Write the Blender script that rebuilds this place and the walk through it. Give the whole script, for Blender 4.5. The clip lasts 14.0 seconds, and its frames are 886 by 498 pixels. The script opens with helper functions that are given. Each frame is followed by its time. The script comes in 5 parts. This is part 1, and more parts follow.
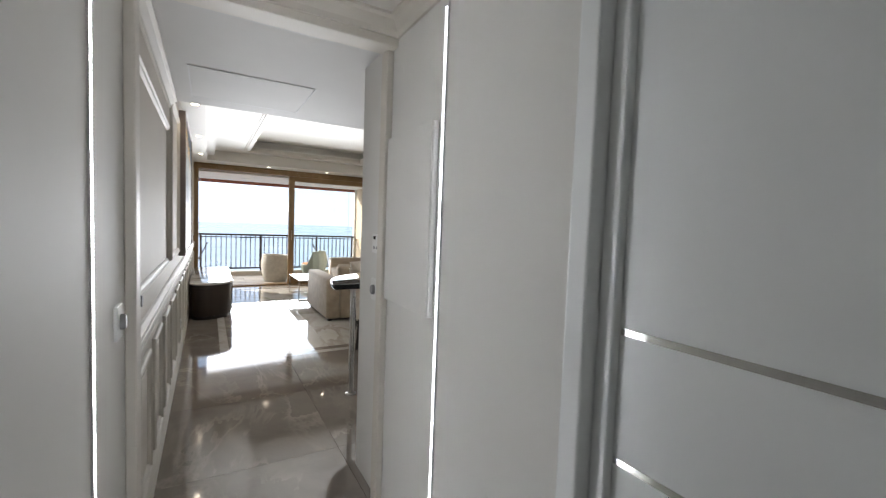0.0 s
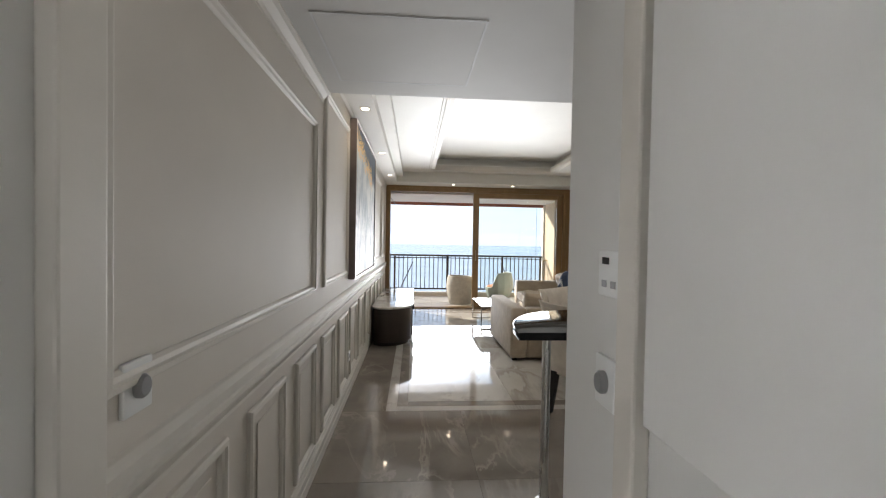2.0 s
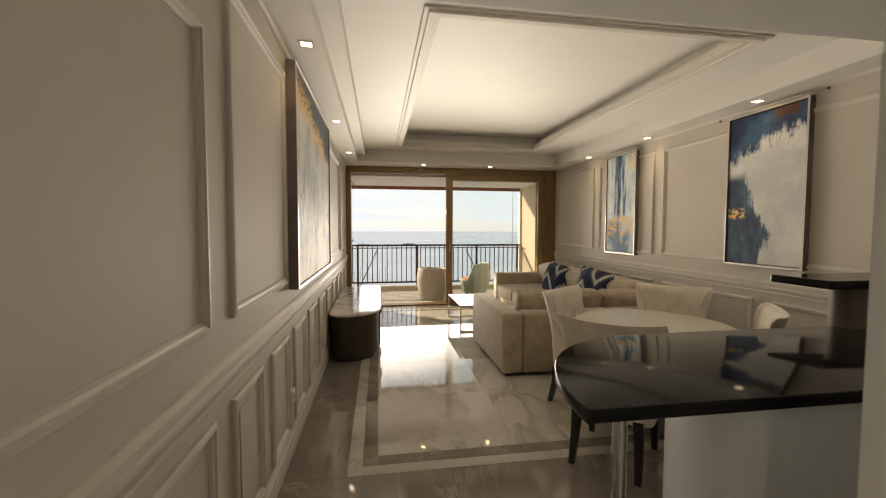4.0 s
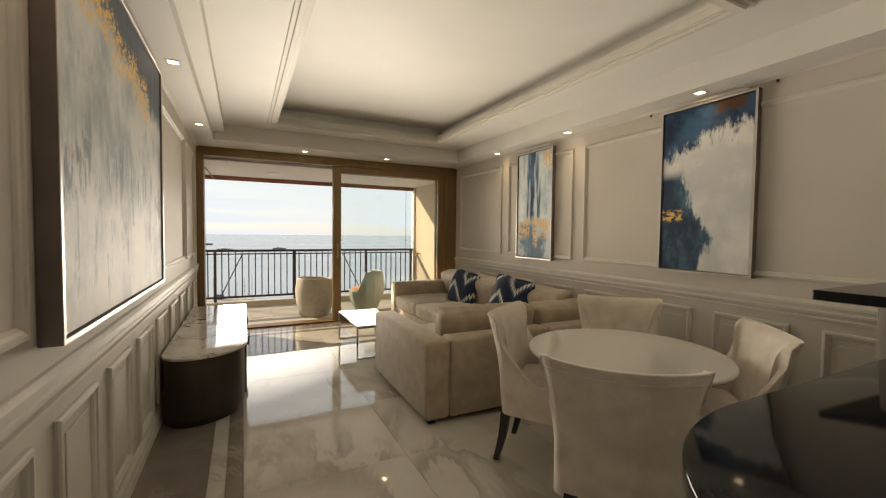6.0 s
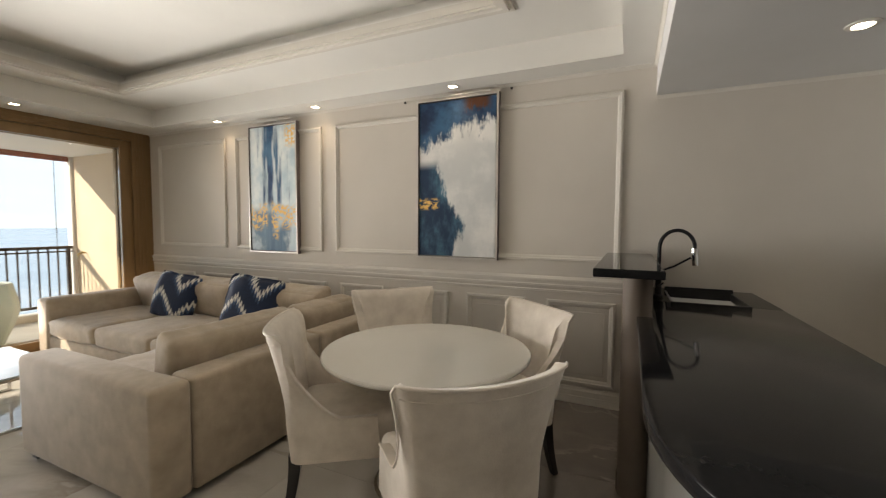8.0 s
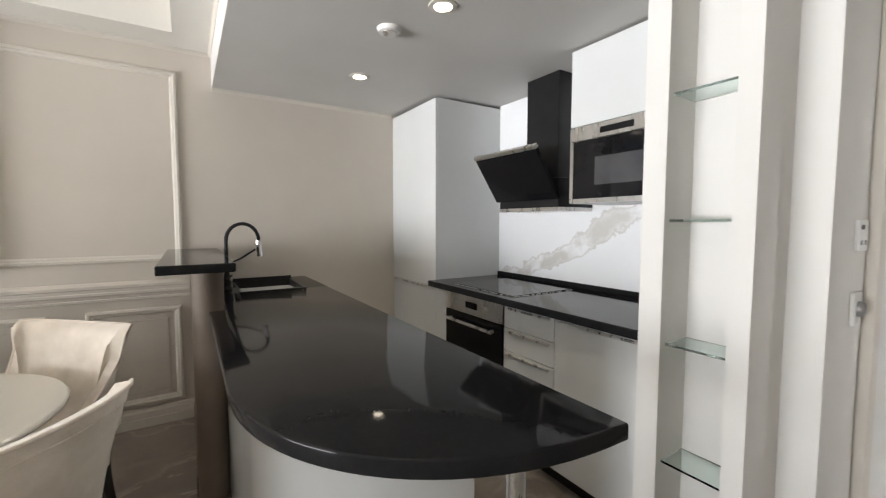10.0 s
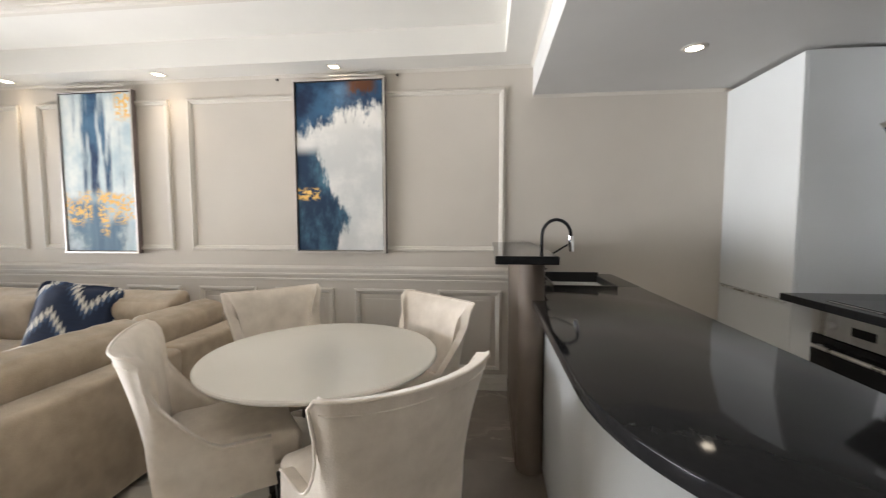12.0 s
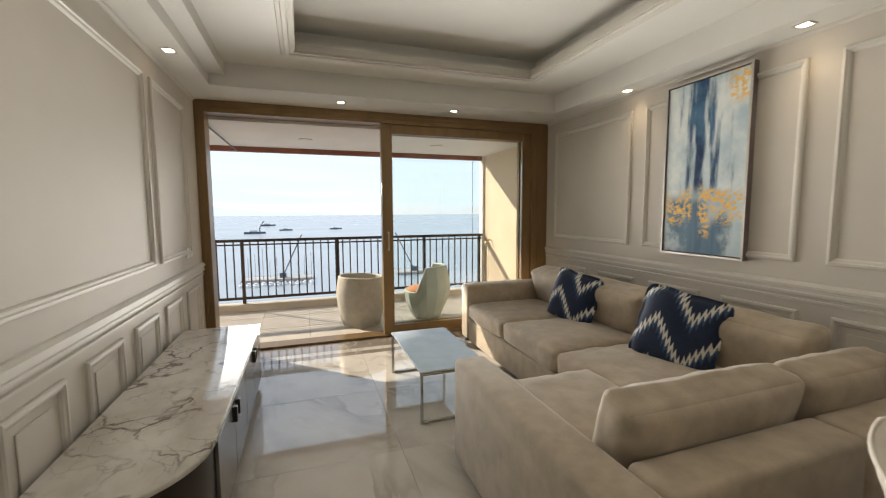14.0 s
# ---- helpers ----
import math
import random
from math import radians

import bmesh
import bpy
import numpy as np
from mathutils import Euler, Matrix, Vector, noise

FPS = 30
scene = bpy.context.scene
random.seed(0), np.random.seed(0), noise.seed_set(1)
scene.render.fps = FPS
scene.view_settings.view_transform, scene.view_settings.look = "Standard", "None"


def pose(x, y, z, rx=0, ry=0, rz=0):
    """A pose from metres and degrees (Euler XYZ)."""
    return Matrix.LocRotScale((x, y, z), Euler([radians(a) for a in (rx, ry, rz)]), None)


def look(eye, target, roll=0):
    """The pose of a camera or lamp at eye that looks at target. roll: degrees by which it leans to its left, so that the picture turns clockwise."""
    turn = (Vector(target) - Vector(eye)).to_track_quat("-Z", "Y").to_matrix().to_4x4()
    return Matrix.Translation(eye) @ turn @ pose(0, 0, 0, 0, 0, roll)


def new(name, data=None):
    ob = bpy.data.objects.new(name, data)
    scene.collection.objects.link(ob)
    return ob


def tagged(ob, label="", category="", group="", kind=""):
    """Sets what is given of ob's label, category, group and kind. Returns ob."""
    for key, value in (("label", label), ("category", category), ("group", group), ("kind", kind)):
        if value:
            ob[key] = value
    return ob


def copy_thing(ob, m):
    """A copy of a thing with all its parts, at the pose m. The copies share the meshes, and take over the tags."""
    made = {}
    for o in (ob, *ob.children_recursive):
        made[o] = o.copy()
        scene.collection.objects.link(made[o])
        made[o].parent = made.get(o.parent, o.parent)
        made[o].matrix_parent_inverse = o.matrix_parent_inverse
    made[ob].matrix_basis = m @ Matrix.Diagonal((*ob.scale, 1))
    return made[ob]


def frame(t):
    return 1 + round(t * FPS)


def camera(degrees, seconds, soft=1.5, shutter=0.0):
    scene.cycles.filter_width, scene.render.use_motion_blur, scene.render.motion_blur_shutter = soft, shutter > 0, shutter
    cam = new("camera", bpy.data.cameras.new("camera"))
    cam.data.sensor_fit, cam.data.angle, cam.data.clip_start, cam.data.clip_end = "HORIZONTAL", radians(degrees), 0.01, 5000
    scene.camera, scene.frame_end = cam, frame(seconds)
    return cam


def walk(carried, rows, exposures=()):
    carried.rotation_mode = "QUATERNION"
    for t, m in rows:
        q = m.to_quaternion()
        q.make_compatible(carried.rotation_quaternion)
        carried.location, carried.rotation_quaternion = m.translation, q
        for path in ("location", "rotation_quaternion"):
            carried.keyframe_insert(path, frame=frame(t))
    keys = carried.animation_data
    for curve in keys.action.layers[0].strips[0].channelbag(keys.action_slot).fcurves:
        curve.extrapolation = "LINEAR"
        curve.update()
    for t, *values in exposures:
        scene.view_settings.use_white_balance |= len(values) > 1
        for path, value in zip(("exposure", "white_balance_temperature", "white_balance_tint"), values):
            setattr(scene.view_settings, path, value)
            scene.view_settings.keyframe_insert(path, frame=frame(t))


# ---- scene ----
cam = camera(94.7, 14.0, soft=1.15, shutter=0.15)
PATH = [
    (0, (0.252, 0.736, 1.396), (1.25, 2.466, 1.285), 2.1),
    (0.5, (0.358, 0.99, 1.351), (0.963, 2.895, 1.292), 3.7),
    (0.8, (0.443, 1.142, 1.363), (0.852, 3.099, 1.305), 1.9),
    (1, (0.487, 1.272, 1.364), (0.803, 3.246, 1.306), 2.0),
    (1.5, (0.553, 1.559, 1.362), (0.718, 3.552, 1.324), 1.7),
    (2, (0.569, 1.849, 1.362), (0.711, 3.843, 1.324), 1.0),
    (4.3, (0.547, 2.971, 1.402), (0.906, 4.936, 1.295), 0.1),
    (4.5, (0.557, 3.078, 1.389), (0.95, 5.037, 1.294), 0.1),
    (5, (0.596, 3.355, 1.38), (1.113, 5.285, 1.298), 0.5),
    (5.5, (0.594, 3.598, 1.369), (1.271, 5.478, 1.288), 0.7),
    (6, (0.546, 3.857, 1.369), (1.425, 5.651, 1.29), 0.7),
    (6.5, (0.537, 4.081, 1.359), (1.641, 5.746, 1.276), 0.7),
    (7, (0.58, 4.276, 1.35), (1.932, 5.748, 1.262), 0.5),
    (7.5, (0.62, 4.404, 1.342), (2.219, 5.601, 1.246), 0.5),
    (8, (0.622, 4.521, 1.35), (2.438, 5.351, 1.236), 0.3),
    (8.5, (0.624, 4.559, 1.339), (2.576, 4.977, 1.228), 0.1),
    (9, (0.614, 4.558, 1.341), (2.611, 4.551, 1.232), -0.1),
    (9.2, (0.61, 4.573, 1.338), (2.599, 4.391, 1.235), -0.0),
    (10.3, (0.588, 4.548, 1.338), (2.202, 3.375, 1.202), 0.1),
    (11.3, (0.577, 4.557, 1.335), (2.458, 3.888, 1.204), 0.2),
    (11.5, (0.579, 4.586, 1.344), (2.518, 4.118, 1.199), 0.2),
    (12, (0.691, 4.702, 1.324), (2.674, 4.922, 1.186), -0.1),
    (12.5, (0.814, 4.835, 1.357), (2.589, 5.745, 1.204), 0.0),
    (13, (0.861, 5.034, 1.39), (2.257, 6.455, 1.211), -0.4),
    (13.5, (0.897, 5.323, 1.408), (1.873, 7.059, 1.225), -0.4),
    (14, (0.93, 5.625, 1.413), (1.576, 7.509, 1.227), -0.3),
]
walk(cam, [(t, look(eye, target, roll)) for t, eye, target, roll in PATH],
     exposures=[(0.0, 0.95, 6500, 13), (1.0, 0.72, 6500, 13), (2.0, 0.8, 6600, 13), (4.2, 0.41, 9000, 15), (6.2, 0.37, 8800, 14), (7.2, 0.45, 8700, 14), (8.3, 1.02, 6900, 14),
                (9.0, 1.42, 6750, 14), (11.3, 1.54, 6750, 14), (12.0, 1.42, 6650, 14), (12.9, 0.92, 6350, 12), (13.5, 0.68, 6450, 13), (14.0, 0.57, 7350, 12)])

# ---- world, sun and lamps ----
SUN_EL, SUN_AZ = 26.0, -46.0      # height, and degrees to the west of straight out of the window
world = bpy.data.worlds.new("world")
scene.world = world
world.use_nodes = True
wn, wl = world.node_tree.nodes, world.node_tree.links
sky = wn.new("ShaderNodeTexSky")
sky.sky_type = "NISHITA"
sky.sun_disc = False
sky.sun_elevation = radians(SUN_EL)
sky.sun_rotation = radians(SUN_AZ)
sky.air_density, sky.dust_density, sky.ozone_density = 1.0, 0.3, 2.0
bg = wn["Background"]
bg.inputs["Strength"].default_value = 0.115
wtc = wn.new("ShaderNodeTexCoord")
wmap = wn.new("ShaderNodeMapping")
wmap.inputs["Scale"].default_value = (1.0, 1.0, 13.0)
wl.new(wtc.outputs["Generated"], wmap.inputs["Vector"])
cloud = wn.new("ShaderNodeTexNoise")
cloud.inputs["Scale"].default_value = 1.9
cloud.inputs["Detail"].default_value = 6.0
cloud.inputs["Roughness"].default_value = 0.55
cloud.inputs["Distortion"].default_value = 0.3
wl.new(wmap.outputs["Vector"], cloud.inputs["Vector"])
cramp = wn.new("ShaderNodeValToRGB")
cramp.color_ramp.elements[0].position, cramp.color_ramp.elements[1].position = 0.42, 0.56
cramp.color_ramp.elements[0].color = (0.68, 0.68, 0.68, 1)
wl.new(cloud.outputs["Fac"], cramp.inputs["Fac"])
cmix = wn.new("ShaderNodeMixRGB")
wl.new(cramp.outputs["Color"], cmix.inputs["Fac"])
wl.new(sky.outputs["Color"], cmix.inputs["Color1"])
cmix.inputs["Color2"].default_value = (5.0, 6.3, 8.2, 1)
wl.new(cmix.outputs["Color"], bg.inputs["Color"])

sun = new("sun", bpy.data.lights.new("sun", "SUN"))
sun.data.energy, sun.data.angle, sun.data.color = 4.6, radians(0.45), (1.0, 0.94, 0.84)
sun_way = Vector((math.sin(radians(SUN_AZ)) * math.cos(radians(SUN_EL)), math.cos(radians(SUN_AZ)) * math.cos(radians(SUN_EL)), math.sin(radians(SUN_EL))))
sun.matrix_world = look((0, 30, 30), Vector((0, 30, 30)) - sun_way)

# sky light standing in the window's opening
skylight = new("window_light", bpy.data.lights.new("window_light", "AREA"))
skylight.data.shape, skylight.data.size, skylight.data.size_y = "RECTANGLE", 3.0, 1.5
skylight.data.energy, skylight.data.color = 42.0, (0.93, 0.97, 1.0)
skylight.matrix_world = look((1.75, 9.95, 1.0), (1.95, 5.95, 2.15))
skylight.data.spread = radians(76)


# ---- small builders ----
def part(name, bm, material, parent=None, label=""):
    me = bpy.data.meshes.new(name)
    bm.to_mesh(me)
    bm.free()
    if material:
        me.materials.append(material)
    ob = new(name, me)
    if parent:
        ob.parent = parent
    if label:
        ob["label"] = label
    return ob


def smooth(ob, angle=40):
    me = ob.data
    for p in me.polygons:
        p.use_smooth = True
    bm = bmesh.new()
    bm.from_mesh(me)
    for e in bm.edges:
        e.smooth = len(e.link_faces) == 2 and e.calc_face_angle(0) < radians(angle)
    bm.to_mesh(me)
    bm.free()
    return ob


def thing(name, m, label, category, group="", kind=""):
    ob = new(name)
    ob.empty_display_size = 0.1
    ob.matrix_world = m
    return tagged(ob, label, category, group, kind)


def add_box(bm, x0, x1, y0, y1, z0, z1, bevel=0.0, seg=2):
    r = bmesh.ops.create_cube(bm, size=1.0)
    vs = r["verts"]
    bmesh.ops.scale(bm, vec=(x1 - x0, y1 - y0, z1 - z0), verts=vs)
    bmesh.ops.translate(bm, vec=((x0 + x1) / 2, (y0 + y1) / 2, (z0 + z1) / 2), verts=vs)
    if bevel:
        es = list({e for v in vs for e in v.link_edges})
        bmesh.ops.bevel(bm, geom=es, offset=bevel, segments=seg, profile=0.5, affect="EDGES", clamp_overlap=True)
    return bm


def box(x0, x1, y0, y1, z0, z1, bevel=0.0, seg=2):
    return add_box(bmesh.new(), x0, x1, y0, y1, z0, z1, bevel, seg)


def prism(outline, z0, z1, bevel=0.0, seg=2):
    """An upright prism over a flat outline, with softened top and bottom rims."""
    bm = bmesh.new()
    f = bm.faces.new([bm.verts.new((x, y, z0)) for x, y in outline])
    r = bmesh.ops.extrude_face_region(bm, geom=[f])
    up = [v for v in r["geom"] if isinstance(v, bmesh.types.BMVert)]
    bmesh.ops.translate(bm, vec=(0, 0, z1 - z0), verts=up)
    bmesh.ops.recalc_face_normals(bm, faces=bm.faces)
    if bevel:
        es = [e for e in bm.edges if abs(e.verts[0].co.z - e.verts[1].co.z) < 1e-5]
        bmesh.ops.bevel(bm, geom=es, offset=bevel, segments=seg, profile=0.5, affect="EDGES", clamp_overlap=True)
    return bm


def lathe(profile, steps=32, bm=None):
    """A turned body from (radius, height) pairs."""
    bm = bm or bmesh.new()
    rings = []
    for r, z in profile:
        rings.append([bm.verts.new((r * math.cos(2 * math.pi * k / steps), r * math.sin(2 * math.pi * k / steps), z)) for k in range(steps)])
    for a, b in zip(rings, rings[1:]):
        for k in range(steps):
            bm.faces.new((a[k], a[(k + 1) % steps], b[(k + 1) % steps], b[k]))
    bm.faces.new(rings[0][::-1])
    bm.faces.new(rings[-1])
    return bm


def tube(points, radius, steps=10, bm=None):
    """A round tube along points."""
    bm = bm or bmesh.new()
    pts = [Vector(p) for p in points]
    rings = []
    side = None
    for i, p in enumerate(pts):
        d = (pts[min(i + 1, len(pts) - 1)] - pts[max(i - 1, 0)]).normalized()
        if side is None:
            side = d.orthogonal().normalized()
        side = (side - d * side.dot(d)).normalized()
        up = d.cross(side)
        rings.append([bm.verts.new(p + radius * (math.cos(2 * math.pi * k / steps) * side + math.sin(2 * math.pi * k / steps) * up)) for k in range(steps)])
    for a, b in zip(rings, rings[1:]):
        for k in range(steps):
            bm.faces.new((a[k], a[(k + 1) % steps], b[(k + 1) % steps], b[k]))
    bm.faces.new(rings[0][::-1])
    bm.faces.new(rings[-1])
    return bm


def sweep_ring(profile, corners, closed=True):
    """A moulding: a profile of (inward, up) pairs carried round flat corners (x, y), mitred."""
    bm = bmesh.new()
    n = len(corners)
    c = [Vector((x, y, 0)) for x, y in corners]
    rows = []
    for i in range(n):
        if closed or 0 < i < n - 1:
            a, b = (c[i] - c[i - 1]).normalized(), (c[(i + 1) % n] - c[i]).normalized()
        elif i == 0:
            a = b = (c[1] - c[0]).normalized()
        else:
            a = b = (c[i] - c[i - 1]).normalized()
        na, nb = Vector((-a.y, a.x, 0)), Vector((-b.y, b.x, 0))
        m = (na + nb) / (1 + na.dot(nb))
        rows.append([bm.verts.new((c[i].x + m.x * u, c[i].y + m.y * u, w)) for u, w in profile])
    k = len(profile)
    for i in range(n if closed else n - 1):
        a, b = rows[i], rows[(i + 1) % n]
        for j in range(k):
            bm.faces.new((a[j], b[j], b[(j + 1) % k], a[(j + 1) % k]))
    if not closed:
        bm.faces.new(rows[0])
        bm.faces.new(rows[-1][::-1])
    bmesh.ops.recalc_face_normals(bm, faces=bm.faces)
    return bm


# ---- materials ----
def ramp(nt, stops):
    r = nt.nodes.new("ShaderNodeValToRGB")
    el = r.color_ramp.elements
    while len(el) < len(stops):
        el.new(0.5)
    for e, (p, col) in zip(el, stops):
        e.position, e.color = p, (*col, 1)
    return r


def noise_tex(nt, scale, detail=4.0, rough=0.55, distort=0.0, stretch=None, seed_random=False):
    tc = nt.nodes.new("ShaderNodeTexCoord")
    n = nt.nodes.new("ShaderNodeTexNoise")
    n.inputs["Scale"].default_value, n.inputs["Detail"].default_value = scale, detail
    n.inputs["Roughness"].default_value, n.inputs["Distortion"].default_value = rough, distort
    src = tc.outputs["Object"]
    if stretch:
        mp = nt.nodes.new("ShaderNodeMapping")
        mp.inputs["Scale"].default_value = stretch
        nt.links.new(src, mp.inputs["Vector"])
        src = mp.outputs["Vector"]
    if seed_random:
        oi = nt.nodes.new("ShaderNodeObjectInfo")
        n.noise_dimensions = "4D"
        mul = nt.nodes.new("ShaderNodeMath")
        mul.operation = "MULTIPLY"
        mul.inputs[1].default_value = 40
        nt.links.new(oi.outputs["Random"], mul.inputs[0])
        nt.links.new(mul.outputs[0], n.inputs["W"])
    nt.links.new(src, n.inputs["Vector"])
    return n


def material(name, dark, light, rough=0.5, metal=0.0, scale=6.0, bump=0.0, bump_scale=120.0, stretch=None, rough_var=0.06,
             coat=0.0, sheen=0.0, detail=4.0, spec=0.5):
    m = bpy.data.materials.new(name)
    m.use_nodes = True
    nt = m.node_tree
    b = nt.nodes["Principled BSDF"]
    n = noise_tex(nt, scale, detail, stretch=stretch)
    r = ramp(nt, [(0.3, dark), (0.7, light)])
    nt.links.new(n.outputs["Fac"], r.inputs["Fac"])
    nt.links.new(r.outputs["Color"], b.inputs["Base Color"])
    mr = nt.nodes.new("ShaderNodeMapRange")
    mr.inputs["To Min"].default_value, mr.inputs["To Max"].default_value = max(0.0, rough - rough_var), min(1.0, rough + rough_var)
    nt.links.new(n.outputs["Fac"], mr.inputs["Value"])
    nt.links.new(mr.outputs["Result"], b.inputs["Roughness"])
    b.inputs["Metallic"].default_value = metal
    b.inputs["Coat Weight"].default_value = coat
    b.inputs["Specular IOR Level"].default_value = spec
    if sheen:
        b.inputs["Sheen Weight"].default_value = sheen
        b.inputs["Sheen Roughness"].default_value = 0.4
    if bump:
        f = noise_tex(nt, bump_scale, 3.0, stretch=stretch)
        bp = nt.nodes.new("ShaderNodeBump")
        bp.inputs["Strength"].default_value = bump
        bp.inputs["Distance"].default_value = 0.004
        nt.links.new(f.outputs["Fac"], bp.inputs["Height"])
        nt.links.new(bp.outputs["Normal"], b.inputs["Normal"])
    return m


def glass(name, tint=(0.95, 0.98, 0.97), rough=0.0, thin=True):
    m = bpy.data.materials.new(name)
    m.use_nodes = True
    nt = m.node_tree
    out = nt.nodes["Material Output"]
    if thin:
        t, g, mix, fr = (nt.nodes.new(k) for k in ("ShaderNodeBsdfTransparent", "ShaderNodeBsdfGlossy", "ShaderNodeMixShader", "ShaderNodeFresnel"))
        t.inputs["Color"].default_value = (*tint, 1)
        g.inputs["Roughness"].default_value = 0.01
        fr.inputs["IOR"].default_value = 1.35
        nt.links.new(fr.outputs[0], mix.inputs[0])
        nt.links.new(t.outputs[0], mix.inputs[1])
        nt.links.new(g.outputs[0], mix.inputs[2])
        nt.links.new(mix.outputs[0], out.inputs["Surface"])
    else:
        b = nt.nodes["Principled BSDF"]
        b.inputs["Base Color"].default_value = (*tint, 1)
        b.inputs["Transmission Weight"].default_value = 1.0
        b.inputs["Roughness"].default_value = rough
        b.inputs["IOR"].default_value = 1.5
    return m


def glow(name, col, strength):
    m = bpy.data.materials.new(name)
    m.use_nodes = True
    b = m.node_tree.nodes["Principled BSDF"]
    b.inputs["Base Color"].default_value = (*col, 1)
    b.inputs["Emission Color"].default_value = (*col, 1)
    b.inputs["Emission Strength"].default_value = strength
    return m


def marble(name, base, cloudy, vein, vein_scale=1.2, vein_width=0.03, rough=0.05, seed_random=False, vein_amount=0.7):
    m = bpy.data.materials.new(name)
    m.use_nodes = True
    nt = m.node_tree
    b = nt.nodes["Principled BSDF"]
    n = noise_tex(nt, 2.2, 7.0, 0.6, 0.6, seed_random=seed_random)
    r = ramp(nt, [(0.32, cloudy), (0.62, base)])
    nt.links.new(n.outputs["Fac"], r.inputs["Fac"])
    v = noise_tex(nt, vein_scale, 5.0, 0.6, 1.4, stretch=(1.0, 0.45, 1.0), seed_random=seed_random)
    vr = ramp(nt, [(0.5 - 2.5 * vein_width, (0, 0, 0)), (0.5 - 0.2 * vein_width, (1, 1, 1)), (0.5 + 0.2 * vein_width, (1, 1, 1)), (0.5 + vein_width, (0, 0, 0))])
    nt.links.new(v.outputs["Fac"], vr.inputs["Fac"])
    patch = noise_tex(nt, 1.6, 2.0, seed_random=seed_random)
    pr = ramp(nt, [(0.42, (0, 0, 0)), (0.62, (vein_amount,) * 3)])
    nt.links.new(patch.outputs["Fac"], pr.inputs["Fac"])
    mul = nt.nodes.new("ShaderNodeMath")
    mul.operation = "MULTIPLY"
    nt.links.new(vr.outputs["Color"], mul.inputs[0])
    nt.links.new(pr.outputs["Color"], mul.inputs[1])
    mix = nt.nodes.new("ShaderNodeMixRGB")
    nt.links.new(mul.outputs[0], mix.inputs["Fac"])
    nt.links.new(r.outputs["Color"], mix.inputs["Color1"])
    mix.inputs["Color2"].default_value = (*vein, 1)
    nt.links.new(mix.outputs["Color"], b.inputs["Base Color"])
    b.inputs["IOR"].default_value = 2.0
    f = noise_tex(nt, 9.0, 2.0)
    mr = nt.nodes.new("ShaderNodeMapRange")
    mr.inputs["To Min"].default_value, mr.inputs["To Max"].default_value = rough * 0.6, rough * 1.7
    nt.links.new(f.outputs["Fac"], mr.inputs["Value"])
    nt.links.new(mr.outputs["Result"], b.inputs["Roughness"])
    return m


WALL = material("wall_paint", (0.56, 0.515, 0.455), (0.61, 0.565, 0.50), 0.68, spec=0.25, scale=1.3, bump=0.06, bump_scale=220)
TRIM = material("trim_paint", (0.61, 0.575, 0.515), (0.66, 0.62, 0.555), 0.55, spec=0.3, scale=2.0, bump=0.04, bump_scale=160)
ENTRY = material("entry_paint", (0.66, 0.65, 0.62), (0.71, 0.70, 0.67), 0.65, spec=0.25, scale=1.3, bump=0.05, bump_scale=220)
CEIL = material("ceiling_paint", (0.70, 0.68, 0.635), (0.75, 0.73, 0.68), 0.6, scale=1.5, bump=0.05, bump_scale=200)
# same white paint, its colour darkened to stand in for the weaker light
CEIL_SHADED = material("shaded_ceiling_paint", (0.56, 0.55, 0.53), (0.61, 0.60, 0.58), 0.65, scale=1.5, bump=0.05, bump_scale=200, spec=0.25)
FIELD = marble("field_marble", (0.66, 0.63, 0.575), (0.57, 0.54, 0.485), (0.36, 0.31, 0.255), 1.1, 0.03, 0.035, True)
TAUPE = marble("taupe_marble", (0.27, 0.235, 0.20), (0.20, 0.17, 0.145), (0.42, 0.38, 0.33), 1.8, 0.02, 0.05, True)
PALE = marble("pale_strip_marble", (0.60, 0.57, 0.52), (0.52, 0.49, 0.44), (0.38, 0.345, 0.30), 2.0, 0.02, 0.05, True)
GROUT = material("grout", (0.40, 0.37, 0.33), (0.46, 0.43, 0.38), 0.8)
BRONZE = material("bronze_frame", (0.22, 0.135, 0.06), (0.28, 0.175, 0.08), 0.35, 0.35, scale=9, stretch=(1, 1, 0.2))
PANE = glass("window_pane")
SEA_M = material("sea", (0.24, 0.28, 0.31), (0.31, 0.35, 0.38), 0.25, scale=0.004, bump=0.5, bump_scale=0.05)

# ---- the large structure ----
W, Y1 = 3.84, 10.11           # room's width, and the line of the window
CH, CK = 2.468, 2.248          # ceilings: round the room, and over kitchen and passage


def wall(name, x0, x1, y0, y1, z0, z1, mat_, label):
    return tagged(part(name, box(x0, x1, y0, y1, z0, z1), mat_), label, "wall", kind="structure")


wall_left = wall("wall_left", -0.15, 0.0, 2.56, Y1 + 0.25, -0.1, 3.0, WALL, "beige painted wall with raised panel mouldings")
wall_right = wall("wall_right", W, W + 0.15, 2.1, Y1 + 0.25, -0.1, 3.0, WALL, "beige painted wall with raised panel mouldings")
wall_kitchen = wall("wall_kitchen", 1.44, W, 2.1, 2.25, -0.1, 3.0, ENTRY, "plain painted wall behind the kitchen units")
wall_back = wall("wall_back", -0.15, 1.4, -0.75, -0.6, -0.1, 3.0, ENTRY, "plain painted wall closing the entrance")
wall_entry_left = wall("wall_entry_left", -0.15, 0.0, -0.6, 2.56, -0.1, 3.0, ENTRY, "grey-white painted entrance wall with a light strip")
